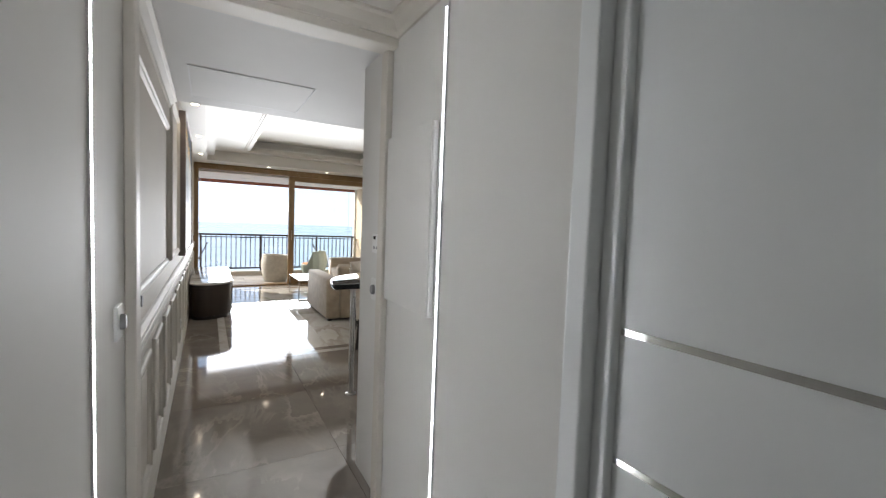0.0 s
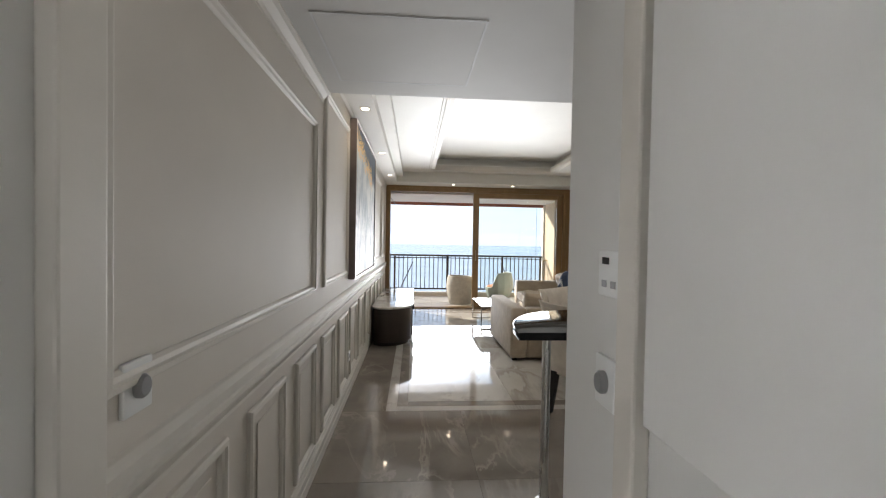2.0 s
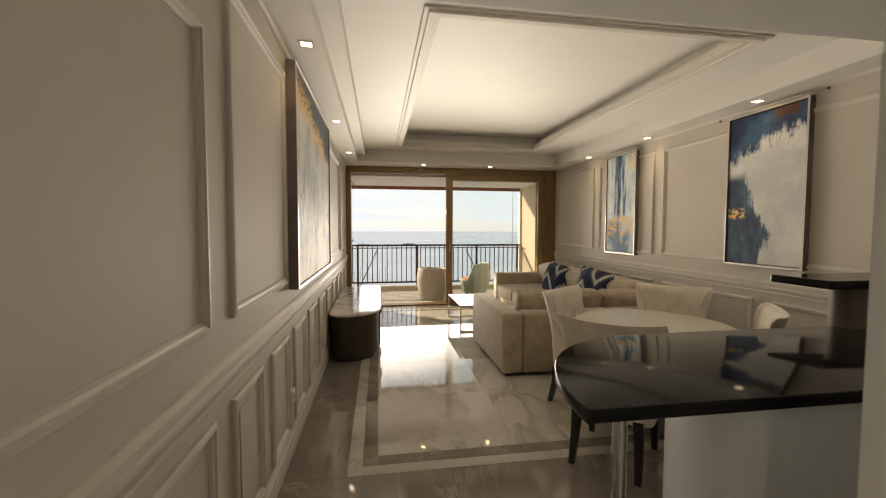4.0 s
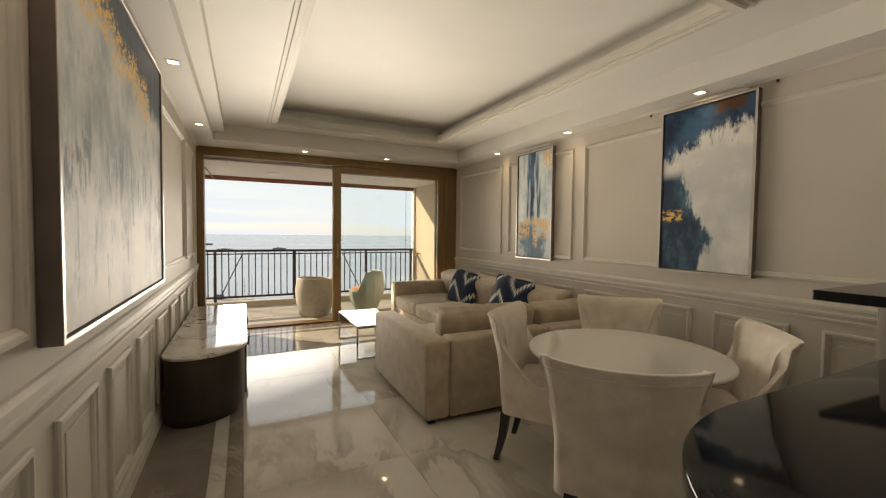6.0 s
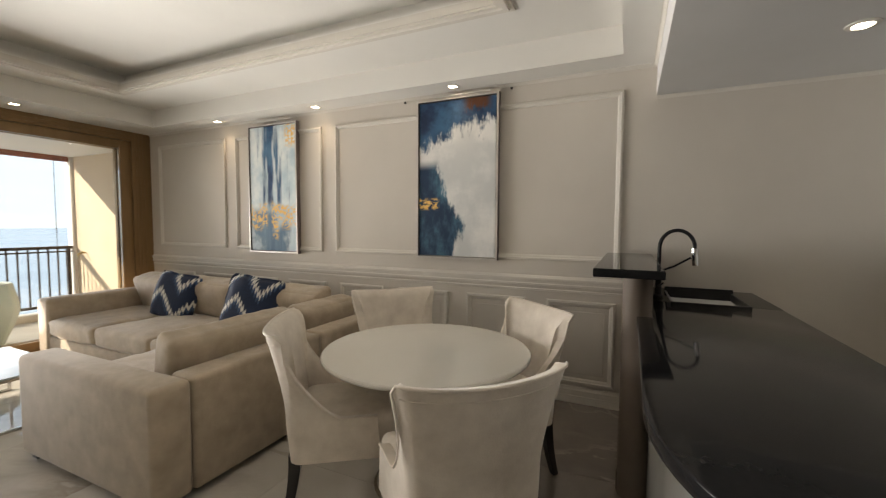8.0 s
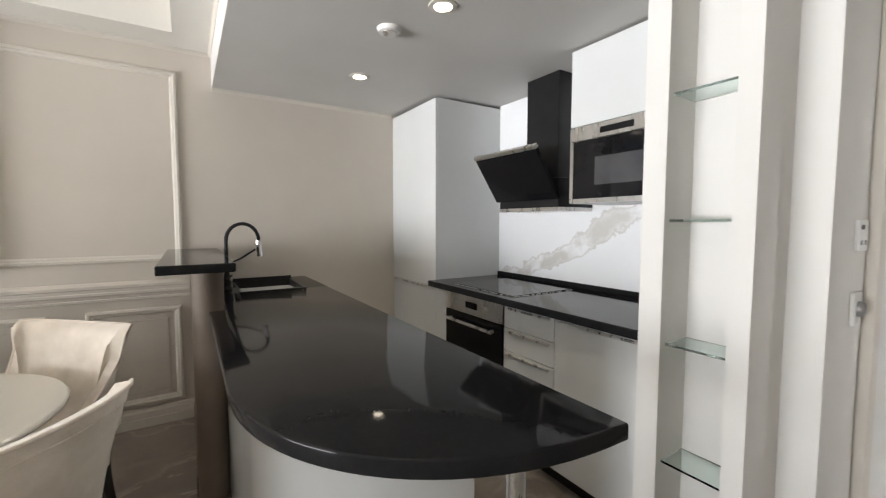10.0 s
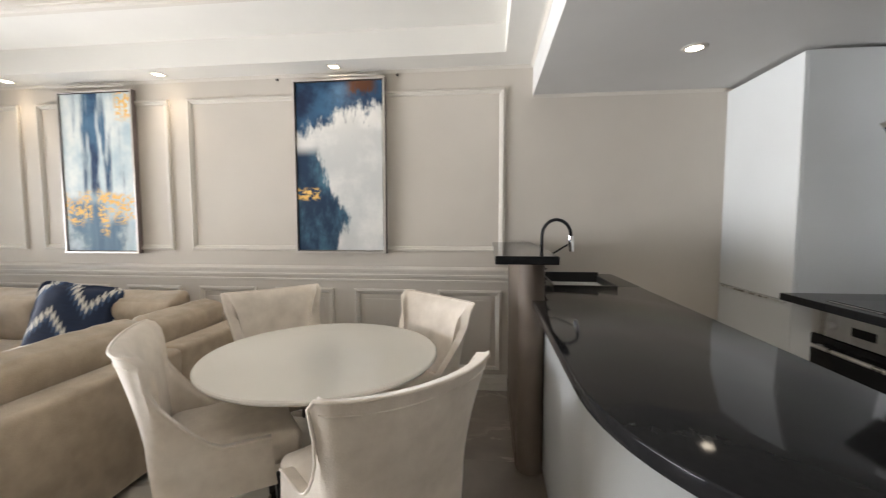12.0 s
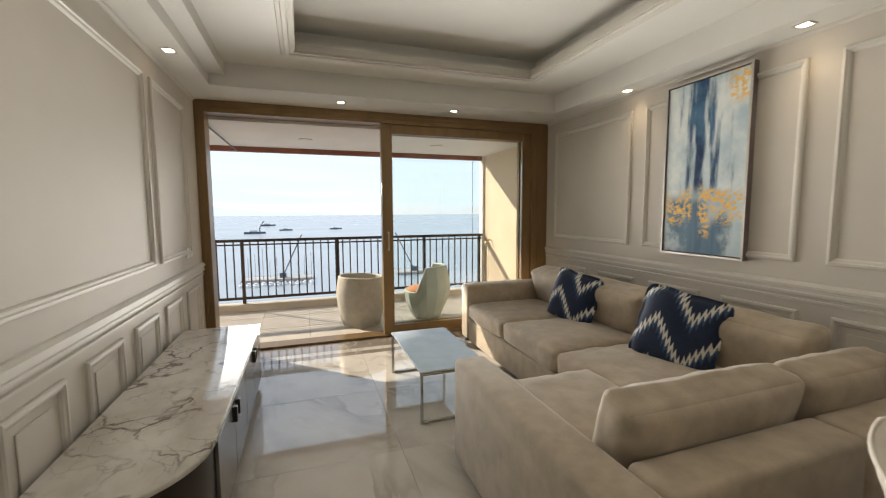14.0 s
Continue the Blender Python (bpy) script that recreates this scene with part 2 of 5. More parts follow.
wall_entry = wall("wall_entry", 1.0, 1.15, 1.42, 2.1, -0.1, 3.0, ENTRY, "grey-white painted entrance wall beside the passage")
wall_entry_door = wall("wall_entry_door", 1.12, 1.4, -0.6, 1.42, -0.1, 3.0, ENTRY, "painted wall behind the panelled door")
wall_passage = wall("wall_passage", 1.0, 1.44, 2.1, 2.96, -0.1, 2.44, ENTRY, "grey-white painted passage wall with switches")

# end of that wall towards the room, with a tall shelved niche
NX0, NX1, NY, ND = 1.16, 1.36, 3.20, 0.17
bm = box(1.10, 1.44, 2.96, NY - ND, -0.05, CK + 0.05)
add_box(bm, 1.10, NX0, NY - ND, NY, -0.05, CK + 0.05)
add_box(bm, NX1, 1.44, NY - ND, NY, -0.05, CK + 0.05)
add_box(bm, NX0, NX1, NY - ND, NY, -0.05, 0.25)
add_box(bm, NX0, NX1, NY - ND, NY, 2.10, CK + 0.05)
wall_niche = tagged(part("wall_niche", bm, ENTRY), "white painted wall end with a tall shelved niche", "wall", kind="structure")

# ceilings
tagged(part("ceiling_low", box(-0.1, W + 0.1, 2.57, 4.38, CK, CK + 0.2), CEIL_SHADED), "low white painted ceiling over kitchen and passage", "ceiling", kind="structure")
tagged(part("ceiling_entry", box(-0.1, 1.4, -0.7, 2.57, 2.31, 2.5), CEIL), "white painted entrance ceiling", "ceiling", kind="structure")
tagged(part("ceiling_kitchen_back", box(1.0, W + 0.1, 2.2, 2.57, CK, CK + 0.2), CEIL_SHADED), "low white painted ceiling over the kitchen units", "ceiling", kind="structure")
HX0, HX1, HY0, HY1, HZ = 0.23, 3.58, 4.59, 9.56, 2.66        # edge of the first step, and the flat above it
LX0, LX1, LY0, LY1, LZ = 0.91, 3.02, 5.28, 9.13, 2.735       # opening of the tray
bm = bmesh.new()
add_box(bm, -0.1, HX0, 4.38, Y1 + 0.25, CH, 3.0)
add_box(bm, HX1, W + 0.1, 4.38, Y1 + 0.25, CH, 3.0)
add_box(bm, HX0, HX1, HY1, Y1 + 0.25, CH, 3.0)
add_box(bm, HX0, HX1, 4.38, HY0, CH, 3.0)
add_box(bm, HX0, HX0 + 0.12, HY0, HY1, 2.56, 3.0)
add_box(bm, HX0 + 0.12, LX0, HY0, HY1, HZ, LZ)
add_box(bm, LX1, HX1, HY0, HY1, HZ, LZ)
add_box(bm, LX0, LX1, LY1, HY1, HZ, LZ)
add_box(bm, LX0, LX1, HY0, LY0, HZ, LZ)
tagged(part("ceiling_border", bm, CEIL), "stepped white plaster ceiling border", "ceiling", kind="structure")
bm = box(HX0, HX1, HY0, HY1, 2.86, 3.02)
CV = 0.13                                                    # depth of the shadow gap behind the lip
add_box(bm, HX0 + 0.12, LX0 - CV, HY0, HY1, LZ + 0.001, 2.86)
add_box(bm, LX1 + CV, HX1, HY0, HY1, LZ + 0.001, 2.86)
add_box(bm, LX0 - CV, LX1 + CV, LY1 + CV, HY1, LZ + 0.001, 2.86)
add_box(bm, LX0 - CV, LX1 + CV, HY0, LY0 - CV, LZ + 0.001, 2.86)
tagged(part("ceiling_tray", bm, CEIL), "raised white tray ceiling behind a shadow gap", "ceiling", kind="structure")
lip = [(0.0, HZ - 0.001), (0.0, HZ + 0.05), (-0.012, HZ + 0.05), (-0.012, HZ - 0.012), (-0.04, HZ - 0.012), (-0.045, HZ - 0.022),
       (-0.075, HZ - 0.022), (-0.08, HZ - 0.010), (-0.105, HZ - 0.010), (-0.11, HZ - 0.001)]
ring = [(LX0, LY0), (LX1, LY0), (LX1, LY1), (LX0, LY1)]
tagged(part("trim_tray", sweep_ring([(u + 0.012, w) for u, w in lip], ring), TRIM), "stepped white plaster moulding round the ceiling tray", "moulding", kind="structure")
# small crown where the ceiling meets the walls
crown = [(0.0, 0.0), (0.0, -0.05), (0.008, -0.05), (0.012, -0.035), (0.03, -0.012), (0.045, -0.008), (0.045, 0.0)]
tagged(part("trim_crown", sweep_ring([(u * 0.55, w * 0.4 + CH) for u, w in crown], [(0, Y1), (0, 4.38), (W, 4.38), (W, Y1)], False), TRIM), "small white crown moulding", "moulding", kind="structure")
tagged(part("trim_crown_kitchen", sweep_ring([(u * 0.5, w * 0.4 + CK) for u, w in crown], [(W, 3.05), (W, 4.379)], False), TRIM), "thin white ceiling moulding", "moulding", kind="structure")
tagged(part("trim_crown_passage", sweep_ring([(u * 1.2, w * 1.2 + CK) for u, w in crown], [(0, 4.379), (0, 2.63)], False), TRIM), "small white crown moulding", "moulding", kind="structure")
tagged(part("trim_crown_entry", sweep_ring([(u * 1.5, w * 1.5 + 2.31) for u, w in crown], [(1.0, 1.43), (1.0, 2.50), (0.0, 2.50), (0.0, -0.6)], False), TRIM), "white crown moulding in the entrance", "moulding", kind="structure")

# floor: a bed, then bands and tiles
floor = tagged(part("floor", box(-0.15, W + 0.15, -0.75, Y1 + 0.04, -0.12, -0.010), GROUT), "polished marble floor laid in tiles and bands", "floor", kind="structure")


def on_left(bm):
    """From a flat drawing (x along the wall, y up, z out of it) to the left wall."""
    bm.transform(Matrix(((0, 0, 1, 0), (1, 0, 0, 0), (0, 1, 0, 0), (0, 0, 0, 1))))
    return bm


def on_right(bm):
    bm.transform(Matrix(((0, 0, -1, W), (-1, 0, 0, 0), (0, 1, 0, 0), (0, 0, 0, 1))))
    return bm


FRAME = [(0.0, 0.0), (0.0, 0.012), (0.005, 0.019), (0.018, 0.021), (0.023, 0.014), (0.034, 0.011), (0.041, 0.004), (0.043, 0.0)]


def panel_frame(host, place, a0, a1, z0, z1, name="panel_moulding"):
    bm = sweep_ring(FRAME, [(a0, z0), (a1, z0), (a1, z1), (a0, z1)])
    part(name, place(bm), TRIM, host)


def rail_run(host, place, a0, a1, dz=0.0):
    """Chair rail, its lower bead and the skirting along a wall."""
    for name, prof in (("chair_rail", [(0, 0.965), (0.010, 0.960), (0.026, 0.945), (0.026, 0.928), (0.014, 0.922), (0.014, 0.905), (0.020, 0.900), (0.020, 0.886), (0.008, 0.880), (0, 0.880)]),
                       ("dado_bead", [(0, 0.862), (0.012, 0.858), (0.012, 0.846), (0, 0.842)]),
                       ("skirting", [(0, 0.125), (0.008, 0.122), (0.012, 0.108), (0.018, 0.098), (0.018, 0.06), (0.022, 0.055), (0.022, 0.0), (0, 0.0)])):
        bm = bmesh.new()
        ends = []
        for a in (a0, a1):
            ends.append([bm.verts.new((a, z, o)) for o, z in ((o_, z_ + (dz if z_ > 0.5 else 0.0)) for o_, z_ in prof)])
        k = len(prof)
        for j in range(k):
            bm.faces.new((ends[0][j], ends[1][j], ends[1][(j + 1) % k], ends[0][(j + 1) % k]))
        bm.faces.new(ends[0])
        bm.faces.new(ends[1][::-1])
        bmesh.ops.recalc_face_normals(bm, faces=bm.faces)
        part(name, place(bm), TRIM, host)


rail_run(wall_left, on_left, 2.612, Y1 - 0.035, -0.03)
rail_run(wall_right, on_right, -(Y1 - 0.035), -4.55)
for a0, a1 in ((2.617, 4.22), (4.44, 5.36), (5.47, 8.74), (8.87, 9.66)):
    panel_frame(wall_left, on_left, a0, a1, 1.06, 2.30 if a0 > 4.3 else 2.03)
for k in range(-4, 9):
    y = 4.98 + 0.56 * k
    if y + 0.38 < Y1:
        panel_frame(wall_left, on_left, y, y + 0.385, 0.155, 0.755)
        part("raised_field", on_left(box(y + 0.085, y + 0.30, 0.25, 0.68, 0.0005, 0.006, 0.003, 1)), WALL, wall_left)
for y0, y1 in ((8.70, 9.90), (7.31, 8.53), (4.58, 7.145)):
    panel_frame(wall_right, on_right, -y1, -y0, 1.085, 2.315)
for k in range(8):
    y = 4.60 + 0.668 * k
    if y + 0.49 < Y1:
        panel_frame(wall_right, on_right, -(y + 0.495), -y, 0.148, 0.785)
        part("raised_field", on_right(box(-(y + 0.42), -(y + 0.075), 0.225, 0.705, 0.0005, 0.006, 0.003, 1)), WALL, wall_right)

# jamb and header between entrance and passage
bm = box(0.0, 0.035, 2.50, 2.605, 0.0, 2.20, 0.006)
add_box(bm, 0.965, 1.0, 2.55, 2.62, 0.0, 2.20, 0.006)
add_box(bm, 0.0, 1.0, 2.50, 2.62, 2.20, 2.31, 0.006)
tagged(part("trim_jamb", bm, TRIM), "white painted opening frame of the passage", "door frame", kind="structure")

# ---- window wall ----
window_1 = tagged(new("window_1"), "bronze-framed sliding balcony door, one leaf slid open", "window", kind="structure")
window_1.empty_display_size = 0.1
bm = box(0.0, 0.085, Y1 - 0.03, Y1 + 0.17, 0.0, 2.475, 0.004)
part("frame_jamb", bm, BRONZE, window_1)
part("frame_jamb", box(3.625, W, Y1 - 0.03, Y1 + 0.17, 0.0, 2.475, 0.004), BRONZE, window_1)
part("frame_head", box(0.085, 3.625, Y1 - 0.03, Y1 + 0.17, 2.355, 2.475, 0.004), BRONZE, window_1)
part("frame_sill", box(0.085, 3.625, Y1 - 0.03, Y1 + 0.17, 0.0, 0.022, 0.003), BRONZE, window_1)
for x in (0.025, 3.66, 3.70, 3.745):
    part("frame_rib", box(x, x + 0.012, Y1 - 0.038, Y1 - 0.0295, 0.022, 2.45, 0.002, 1), BRONZE, window_1)
for z in (2.385, 2.425):
    part("frame_rib", box(0.085, 3.625, Y1 - 0.038, Y1 - 0.0295, z, z + 0.012, 0.002, 1), BRONZE, window_1)
sash = part("sash", box(1.765, 1.885, Y1 + 0.0, Y1 + 0.055, 0.022, 2.355, 0.006), BRONZE, window_1, "sliding leaf in bronze-coloured metal")
part("sash_stile", box(3.505, 3.625, Y1 + 0.0, Y1 + 0.055, 0.022, 2.355, 0.006), BRONZE, sash)
part("sash_rail", box(1.885, 3.505, Y1 + 0.0, Y1 + 0.055, 2.255, 2.355, 0.006), BRONZE, sash)
part("sash_rail", box(1.885, 3.505, Y1 + 0.0, Y1 + 0.055, 0.022, 0.12, 0.006), BRONZE, sash)
p = part("pane", box(1.885, 3.505, Y1 + 0.022, Y1 + 0.032, 0.12, 2.255), PANE, sash, "clear glass pane")
p.visible_shadow = False
sash2 = part("sash", box(1.775, 1.895, Y1 + 0.085, Y1 + 0.14, 0.022, 2.355, 0.006), BRONZE, window_1, "open sliding leaf parked behind the other")
part("sash_rail", box(1.895, 3.505, Y1 + 0.085, Y1 + 0.14, 2.255, 2.355, 0.006), BRONZE, sash2)
part("sash_rail", box(1.895, 3.505, Y1 + 0.085, Y1 + 0.14, 0.022, 0.12, 0.006), BRONZE, sash2)
part("sash_stile", box(3.505, 3.625, Y1 + 0.085, Y1 + 0.14, 0.022, 2.355, 0.006), BRONZE, sash2)
HANDLE = material("brushed_handle", (0.42, 0.36, 0.27), (0.5, 0.44, 0.34), 0.3, 0.9)
part("handle", tube([(1.825, Y1 - 0.002, 1.18), (1.825, Y1 - 0.04, 1.17), (1.825, Y1 - 0.045, 1.13), (1.825, Y1 - 0.045, 1.03), (1.825, Y1 - 0.04, 0.99), (1.825, Y1 - 0.002, 0.98)], 0.009), HANDLE, window_1, "slim metal pull handle")

# ---- balcony and the view ----
STONE = material("balcony_stone", (0.50, 0.45, 0.38), (0.60, 0.55, 0.47), 0.6, scale=3, bump=0.15)
STUCCO = material("ochre_stucco", (0.60, 0.475, 0.345), (0.68, 0.545, 0.40), 0.85, scale=2.5, bump=0.25, bump_scale=90)
OUTW = material("balcony_white", (0.70, 0.66, 0.62), (0.76, 0.72, 0.68), 0.7, scale=2)
IRON = material("dark_railing_paint", (0.035, 0.026, 0.022), (0.055, 0.042, 0.036), 0.4, 0.3)
RED = material("rust_red_edge", (0.22, 0.075, 0.05), (0.28, 0.10, 0.065), 0.6)
BY = 12.0
balcony = tagged(part("balcony_floor", box(-4.0, 3.95, Y1 + 0.17, BY + 0.2, -0.25, -0.012), STONE), "pale stone balcony floor", "floor", kind="structure")
tagged(part("balcony_kerb", box(-4.0, 3.83, BY - 0.06, BY + 0.14, -0.012, 0.095, 0.012), STONE), "low pale stone kerb under the railing", "kerb", kind="structure")
tagged(part("balcony_ceiling", box(-4.0, 3.95, Y1 + 0.17, BY + 0.1, 2.325, 2.6), OUTW), "white painted balcony soffit", "ceiling", kind="structure")
tagged(part("balcony_edge", box(-4.0, 3.83, BY + 0.02, BY + 0.1, 2.255, 2.325, 0.006), RED), "rust-red edge band of the balcony roof", "trim", kind="structure")
tagged(part("wall_balcony", box(3.87, 4.05, Y1 + 0.17, BY + 0.0, -0.25, 2.6, 0.01), STUCCO), "ochre stucco balcony side wall", "wall", kind="structure")
tagged(part("trim_balcony_end", box(3.83, 4.05, BY + 0.0, BY + 0.14, -0.25, 2.6, 0.008), OUTW), "white painted end of the balcony side wall", "trim", kind="structure")
tagged(part("wall_facade", box(-4.0, -0.15, Y1 + 0.0, Y1 + 0.25, -0.25, 3.0), STUCCO), "ochre stucco house front", "wall", kind="structure")
tagged(part("wall_over_window", box(-0.15, 4.05, Y1 + 0.0, Y1 + 0.17, 2.478, 3.0), STUCCO), "strip of wall over the balcony door", "wall", kind="structure")

railing = thing("balcony_railing", pose(0, 0, 0), "dark brown metal balcony railing with upright bars", "railing")
part("top_rail", box(-4.0, 3.83, BY + 0.0, BY + 0.07, 0.985, 1.025, 0.008), IRON, railing)
part("under_rail", box(-4.0, 3.83, BY + 0.02, BY + 0.05, 0.935, 0.955, 0.004), IRON, railing)
part("bottom_rail", box(-4.0, 3.83, BY + 0.015, BY + 0.055, 0.155, 0.192, 0.005), IRON, railing)
bar_mesh = part("bar", box(-0.009, 0.009, -0.009, 0.009, 0.192, 0.985), IRON, railing)
bar_mesh.location = (-3.9, BY + 0.035, 0)
x = -3.9 + 0.108
while x < 3.8:
    b = new("bar", bar_mesh.data)
    b.parent = railing
    b.location = (x, BY + 0.035, 0)
    x += 0.108
for x in (-2.7, -1.3, 0.1, 1.42, 2.8, 3.78):
    part("post", box(x - 0.022, x + 0.022, BY + 0.01, BY + 0.06, 0.095, 0.985, 0.004), IRON, railing)

# balcony floor slabs
slab = None
for i in range(9):
    for j in range(3):
        x0, y0 = -1.35 + 0.58 * i, Y1 + 0.175 + 0.595 * j
        if slab is None:
            slab = part("floor_slab", box(0.002, 0.577, 0.002, 0.588, -0.012, 0.0, 0.002, 1), STONE, balcony)
            s = slab
        else:
            s = new("floor_slab", slab.data)
            s.parent = balcony
        s.location = (x0, y0, 0)

# two outdoor chairs of moulded stone-coloured shells
SHELL = material("pale_woven_shell", (0.44, 0.41, 0.345), (0.54, 0.505, 0.43), 0.6, scale=14, bump=0.4, bump_scale=60)
SAGE = material("sage_shell", (0.33, 0.37, 0.325), (0.41, 0.445, 0.395), 0.5, scale=5, bump=0.1)
TERRA = material("terracotta_cushion", (0.52, 0.20, 0.08), (0.60, 0.26, 0.11), 0.8, bump=0.3)


def tub_chair(m, name, mat_, label, h_back, h_front, cushion=True, facets=40, waist=0.0, rib=0.0, sharp=1.6, taper=0.0, block=False):
    """A tub chair: a round shell with a low front and a seat in it."""
    root = thing(name, m, label, "chair")
    bm = bmesh.new()
    steps, rows = facets, 12
    outer, inner = [], []
    for r in range(rows + 1):
        v = r / rows
        ro, ri = [], []
        for k in range(steps):
            a = 2 * math.pi * k / steps
            front = 0.5 - 0.5 * math.cos(a)                 # 0 at the front, 1 at the back
            top = h_front + (h_back - h_front) * min(1.0, front * 1.2) ** sharp
            if block:                                       # a squared back that rises steeply behind the seat
                f = min(1.0, max(0.0, (front - 0.40) / 0.20))
                top = h_front + (h_back - h_front) * f * f * (3 - 2 * f)
            z = v * top
            rad = 0.235 + 0.075 * math.sin(math.pi * (0.18 + 0.62 * min(1, z / h_back))) - waist * math.sin(math.pi * v) - (rib if k % 2 else 0.0)
            rad *= 1 - taper * max(0.0, 1 - z / 0.40)
            ro.append(bm.verts.new((rad * math.sin(a), -rad * math.cos(a), z)))
            zi = max(z, 0.36) if z < top - 0.001 else top
            ri.append(bm.verts.new(((rad - 0.035) * math.sin(a), -(rad - 0.035) * math.cos(a), max(min(zi, top), 0.33))))
        outer.append(ro)
        inner.append(ri)
    for r in range(rows):
        for k in range(steps):
            n = (k + 1) % steps
            bm.faces.new((outer[r][k], outer[r][n], outer[r + 1][n], outer[r + 1][k]))
            bm.faces.new((inner[r][k], inner[r + 1][k], inner[r + 1][n], inner[r][n]))
    for k in range(steps):
        n = (k + 1) % steps
        bm.faces.new((outer[rows][k], outer[rows][n], inner[rows][n], inner[rows][k]))
    bm.faces.new(outer[0])
    bm.faces.new(inner[0][::-1])
    crest = [(outer[rows][k].co + inner[rows][k].co) / 2 for k in range(steps)]
    foot = [outer[0][k].co * 0.93 + Vector((0, 0, 0.006)) for k in range(steps)]
    bmesh.ops.remove_doubles(bm, verts=bm.verts, dist=0.0005)
    bmesh.ops.recalc_face_normals(bm, faces=bm.faces)
    smooth(part("shell", bm, mat_, root), 20 if block else 35)
    smooth(part("rim", tube(crest + crest[:1], 0.019, 8), mat_, root, "rounded rim of the shell"), 60)
    part("foot_ring", tube(foot + foot[:1], 0.006, 6), mat_, root)
    if cushion:
        bm = lathe([(0.05, 0.37), (0.21, 0.37), (0.235, 0.39), (0.235, 0.42), (0.21, 0.44), (0.05, 0.445)], 28)
        bm.transform(Matrix.Translation((0, -0.03, h_front - 0.40)))
        smooth(part("seat_cushion", bm, TERRA, root, "terracotta seat cushion"))
    return root


tub_chair(pose(1.60, 10.78, 0, 0, 0, 100) @ Matrix.Translation((0, 0, 0)), "tub_chair", SHELL, "pale ribbed tub chair on the balcony floor", 0.60, 0.58, False, 96, 0.0, 0.004, taper=0.14)
tub_chair(pose(2.47, 10.82, 0, 0, 0, -118), "tub_chair", SAGE, "sage faceted tub chair with terracotta seat cushion", 0.68, 0.36, True, 14, -0.02, 0.0, 2.6, 0.34, True)

# tap on the stucco wall
METAL = material("brushed_steel", (0.55, 0.54, 0.52), (0.65, 0.64, 0.62), 0.28, 0.95, scale=20, stretch=(1, 1, 0.1))
tap = thing("wall_tap", pose(3.87, 11.75, 0.93), "small brass garden tap on the stucco wall", "tap")
BRASS = material("old_brass", (0.35, 0.26, 0.12), (0.42, 0.32, 0.16), 0.35, 0.9)
smooth(part("spout", tube([(0.0, 0, 0), (-0.06, 0, 0), (-0.09, 0, -0.015), (-0.10, 0, -0.05)], 0.011), BRASS, tap))
part("lever", box(-0.06, -0.045, -0.03, 0.03, 0.012, 0.024, 0.004), BRASS, tap)

# ceiling lamps of the balcony
for x in (1.0, 2.75):
    d = thing("balcony_lamp", pose(x, 11.2, 2.325), "flat round lamp, unlit, under the balcony soffit", "lamp")
    smooth(part("rim", lathe([(0.07, -0.012), (0.085, -0.010), (0.09, 0.0)], 24), OUTW, d))

# taut cable of the sun blind at the railing's end
guide = thing("blind_cable", pose(3.68, BY + 0.085, 0), "thin taut steel guide cable beside the railing", "cable")
part("cable", tube([(0, 0, 0.095), (0, 0, 2.255)], 0.004, 6), IRON, guide)
part("anchor", box(-0.012, 0.012, -0.012, 0.012, 0.095, 0.125, 0.002, 1), IRON, guide)

# awning arm under the soffit
arm = thing("awning_arm", pose(0, 0, 0), "thin dark awning arm under the balcony soffit", "awning")
part("rod", tube([(0.02, 10.5, 2.312), (0.10, 11.98, 2.26)], 0.010), IRON, arm)

# sea and harbour far below
sea = tagged(part("sea", box(-4800, 4800, 20, 4800, -42.5, -42.0), SEA_M), "calm grey-blue sea reaching the horizon", "sea", kind="structure")
HULL = material("boat_white", (0.55, 0.56, 0.58), (0.68, 0.69, 0.70), 0.4)
DARKHULL = material("ship_dark", (0.05, 0.07, 0.10), (0.09, 0.11, 0.14), 0.5)
QUAY = material("quay_concrete", (0.30, 0.28, 0.26), (0.40, 0.38, 0.35), 0.8, scale=0.2)
tagged(part("quay", box(-36, 6, 276, 288, -42.0, -40.2, 0.3), QUAY), "concrete harbour quay far below", "quay", kind="structure")


def boat(m, length, mat_, name, label, mast=0.0, crane=False):
    root = thing(name, m, label, "boat", "boats in the bay")
    n = 10
    out = [(length * (t - 0.5), 0.15 * length * (1 - (2 * abs(t - 0.42)) ** 3) if t < 0.99 else 0.0) for t in [k / n for k in range(n + 1)]]
    ring_ = [(x, max(0.02, y)) for x, y in out] + [(x, -max(0.02, y)) for x, y in reversed(out)]
    part("hull", prism(ring_, -0.2, 0.09 * length, 0.01 * length, 1), mat_, root)
    part("cabin", box(-0.25 * length, 0.12 * length, -0.08 * length, 0.08 * length, 0.09 * length, 0.17 * length, 0.01 * length), HULL, root)
    if mast:
        part("mast", tube([(0, 0, 0.1 * length), (0, 0, mast)], 0.10, 6), IRON, root)
    if crane:
        part("crane_tower", box(0.2 * length, 0.25 * length, -1.5, 1.5, 0.09 * length, 0.32 * length), DARKHULL, root)
        part("crane_jib", tube([(0.22 * length, 0, 0.30 * length), (0.42 * length, 0, 0.62 * length)], 1.2, 6), DARKHULL, root)
    return root


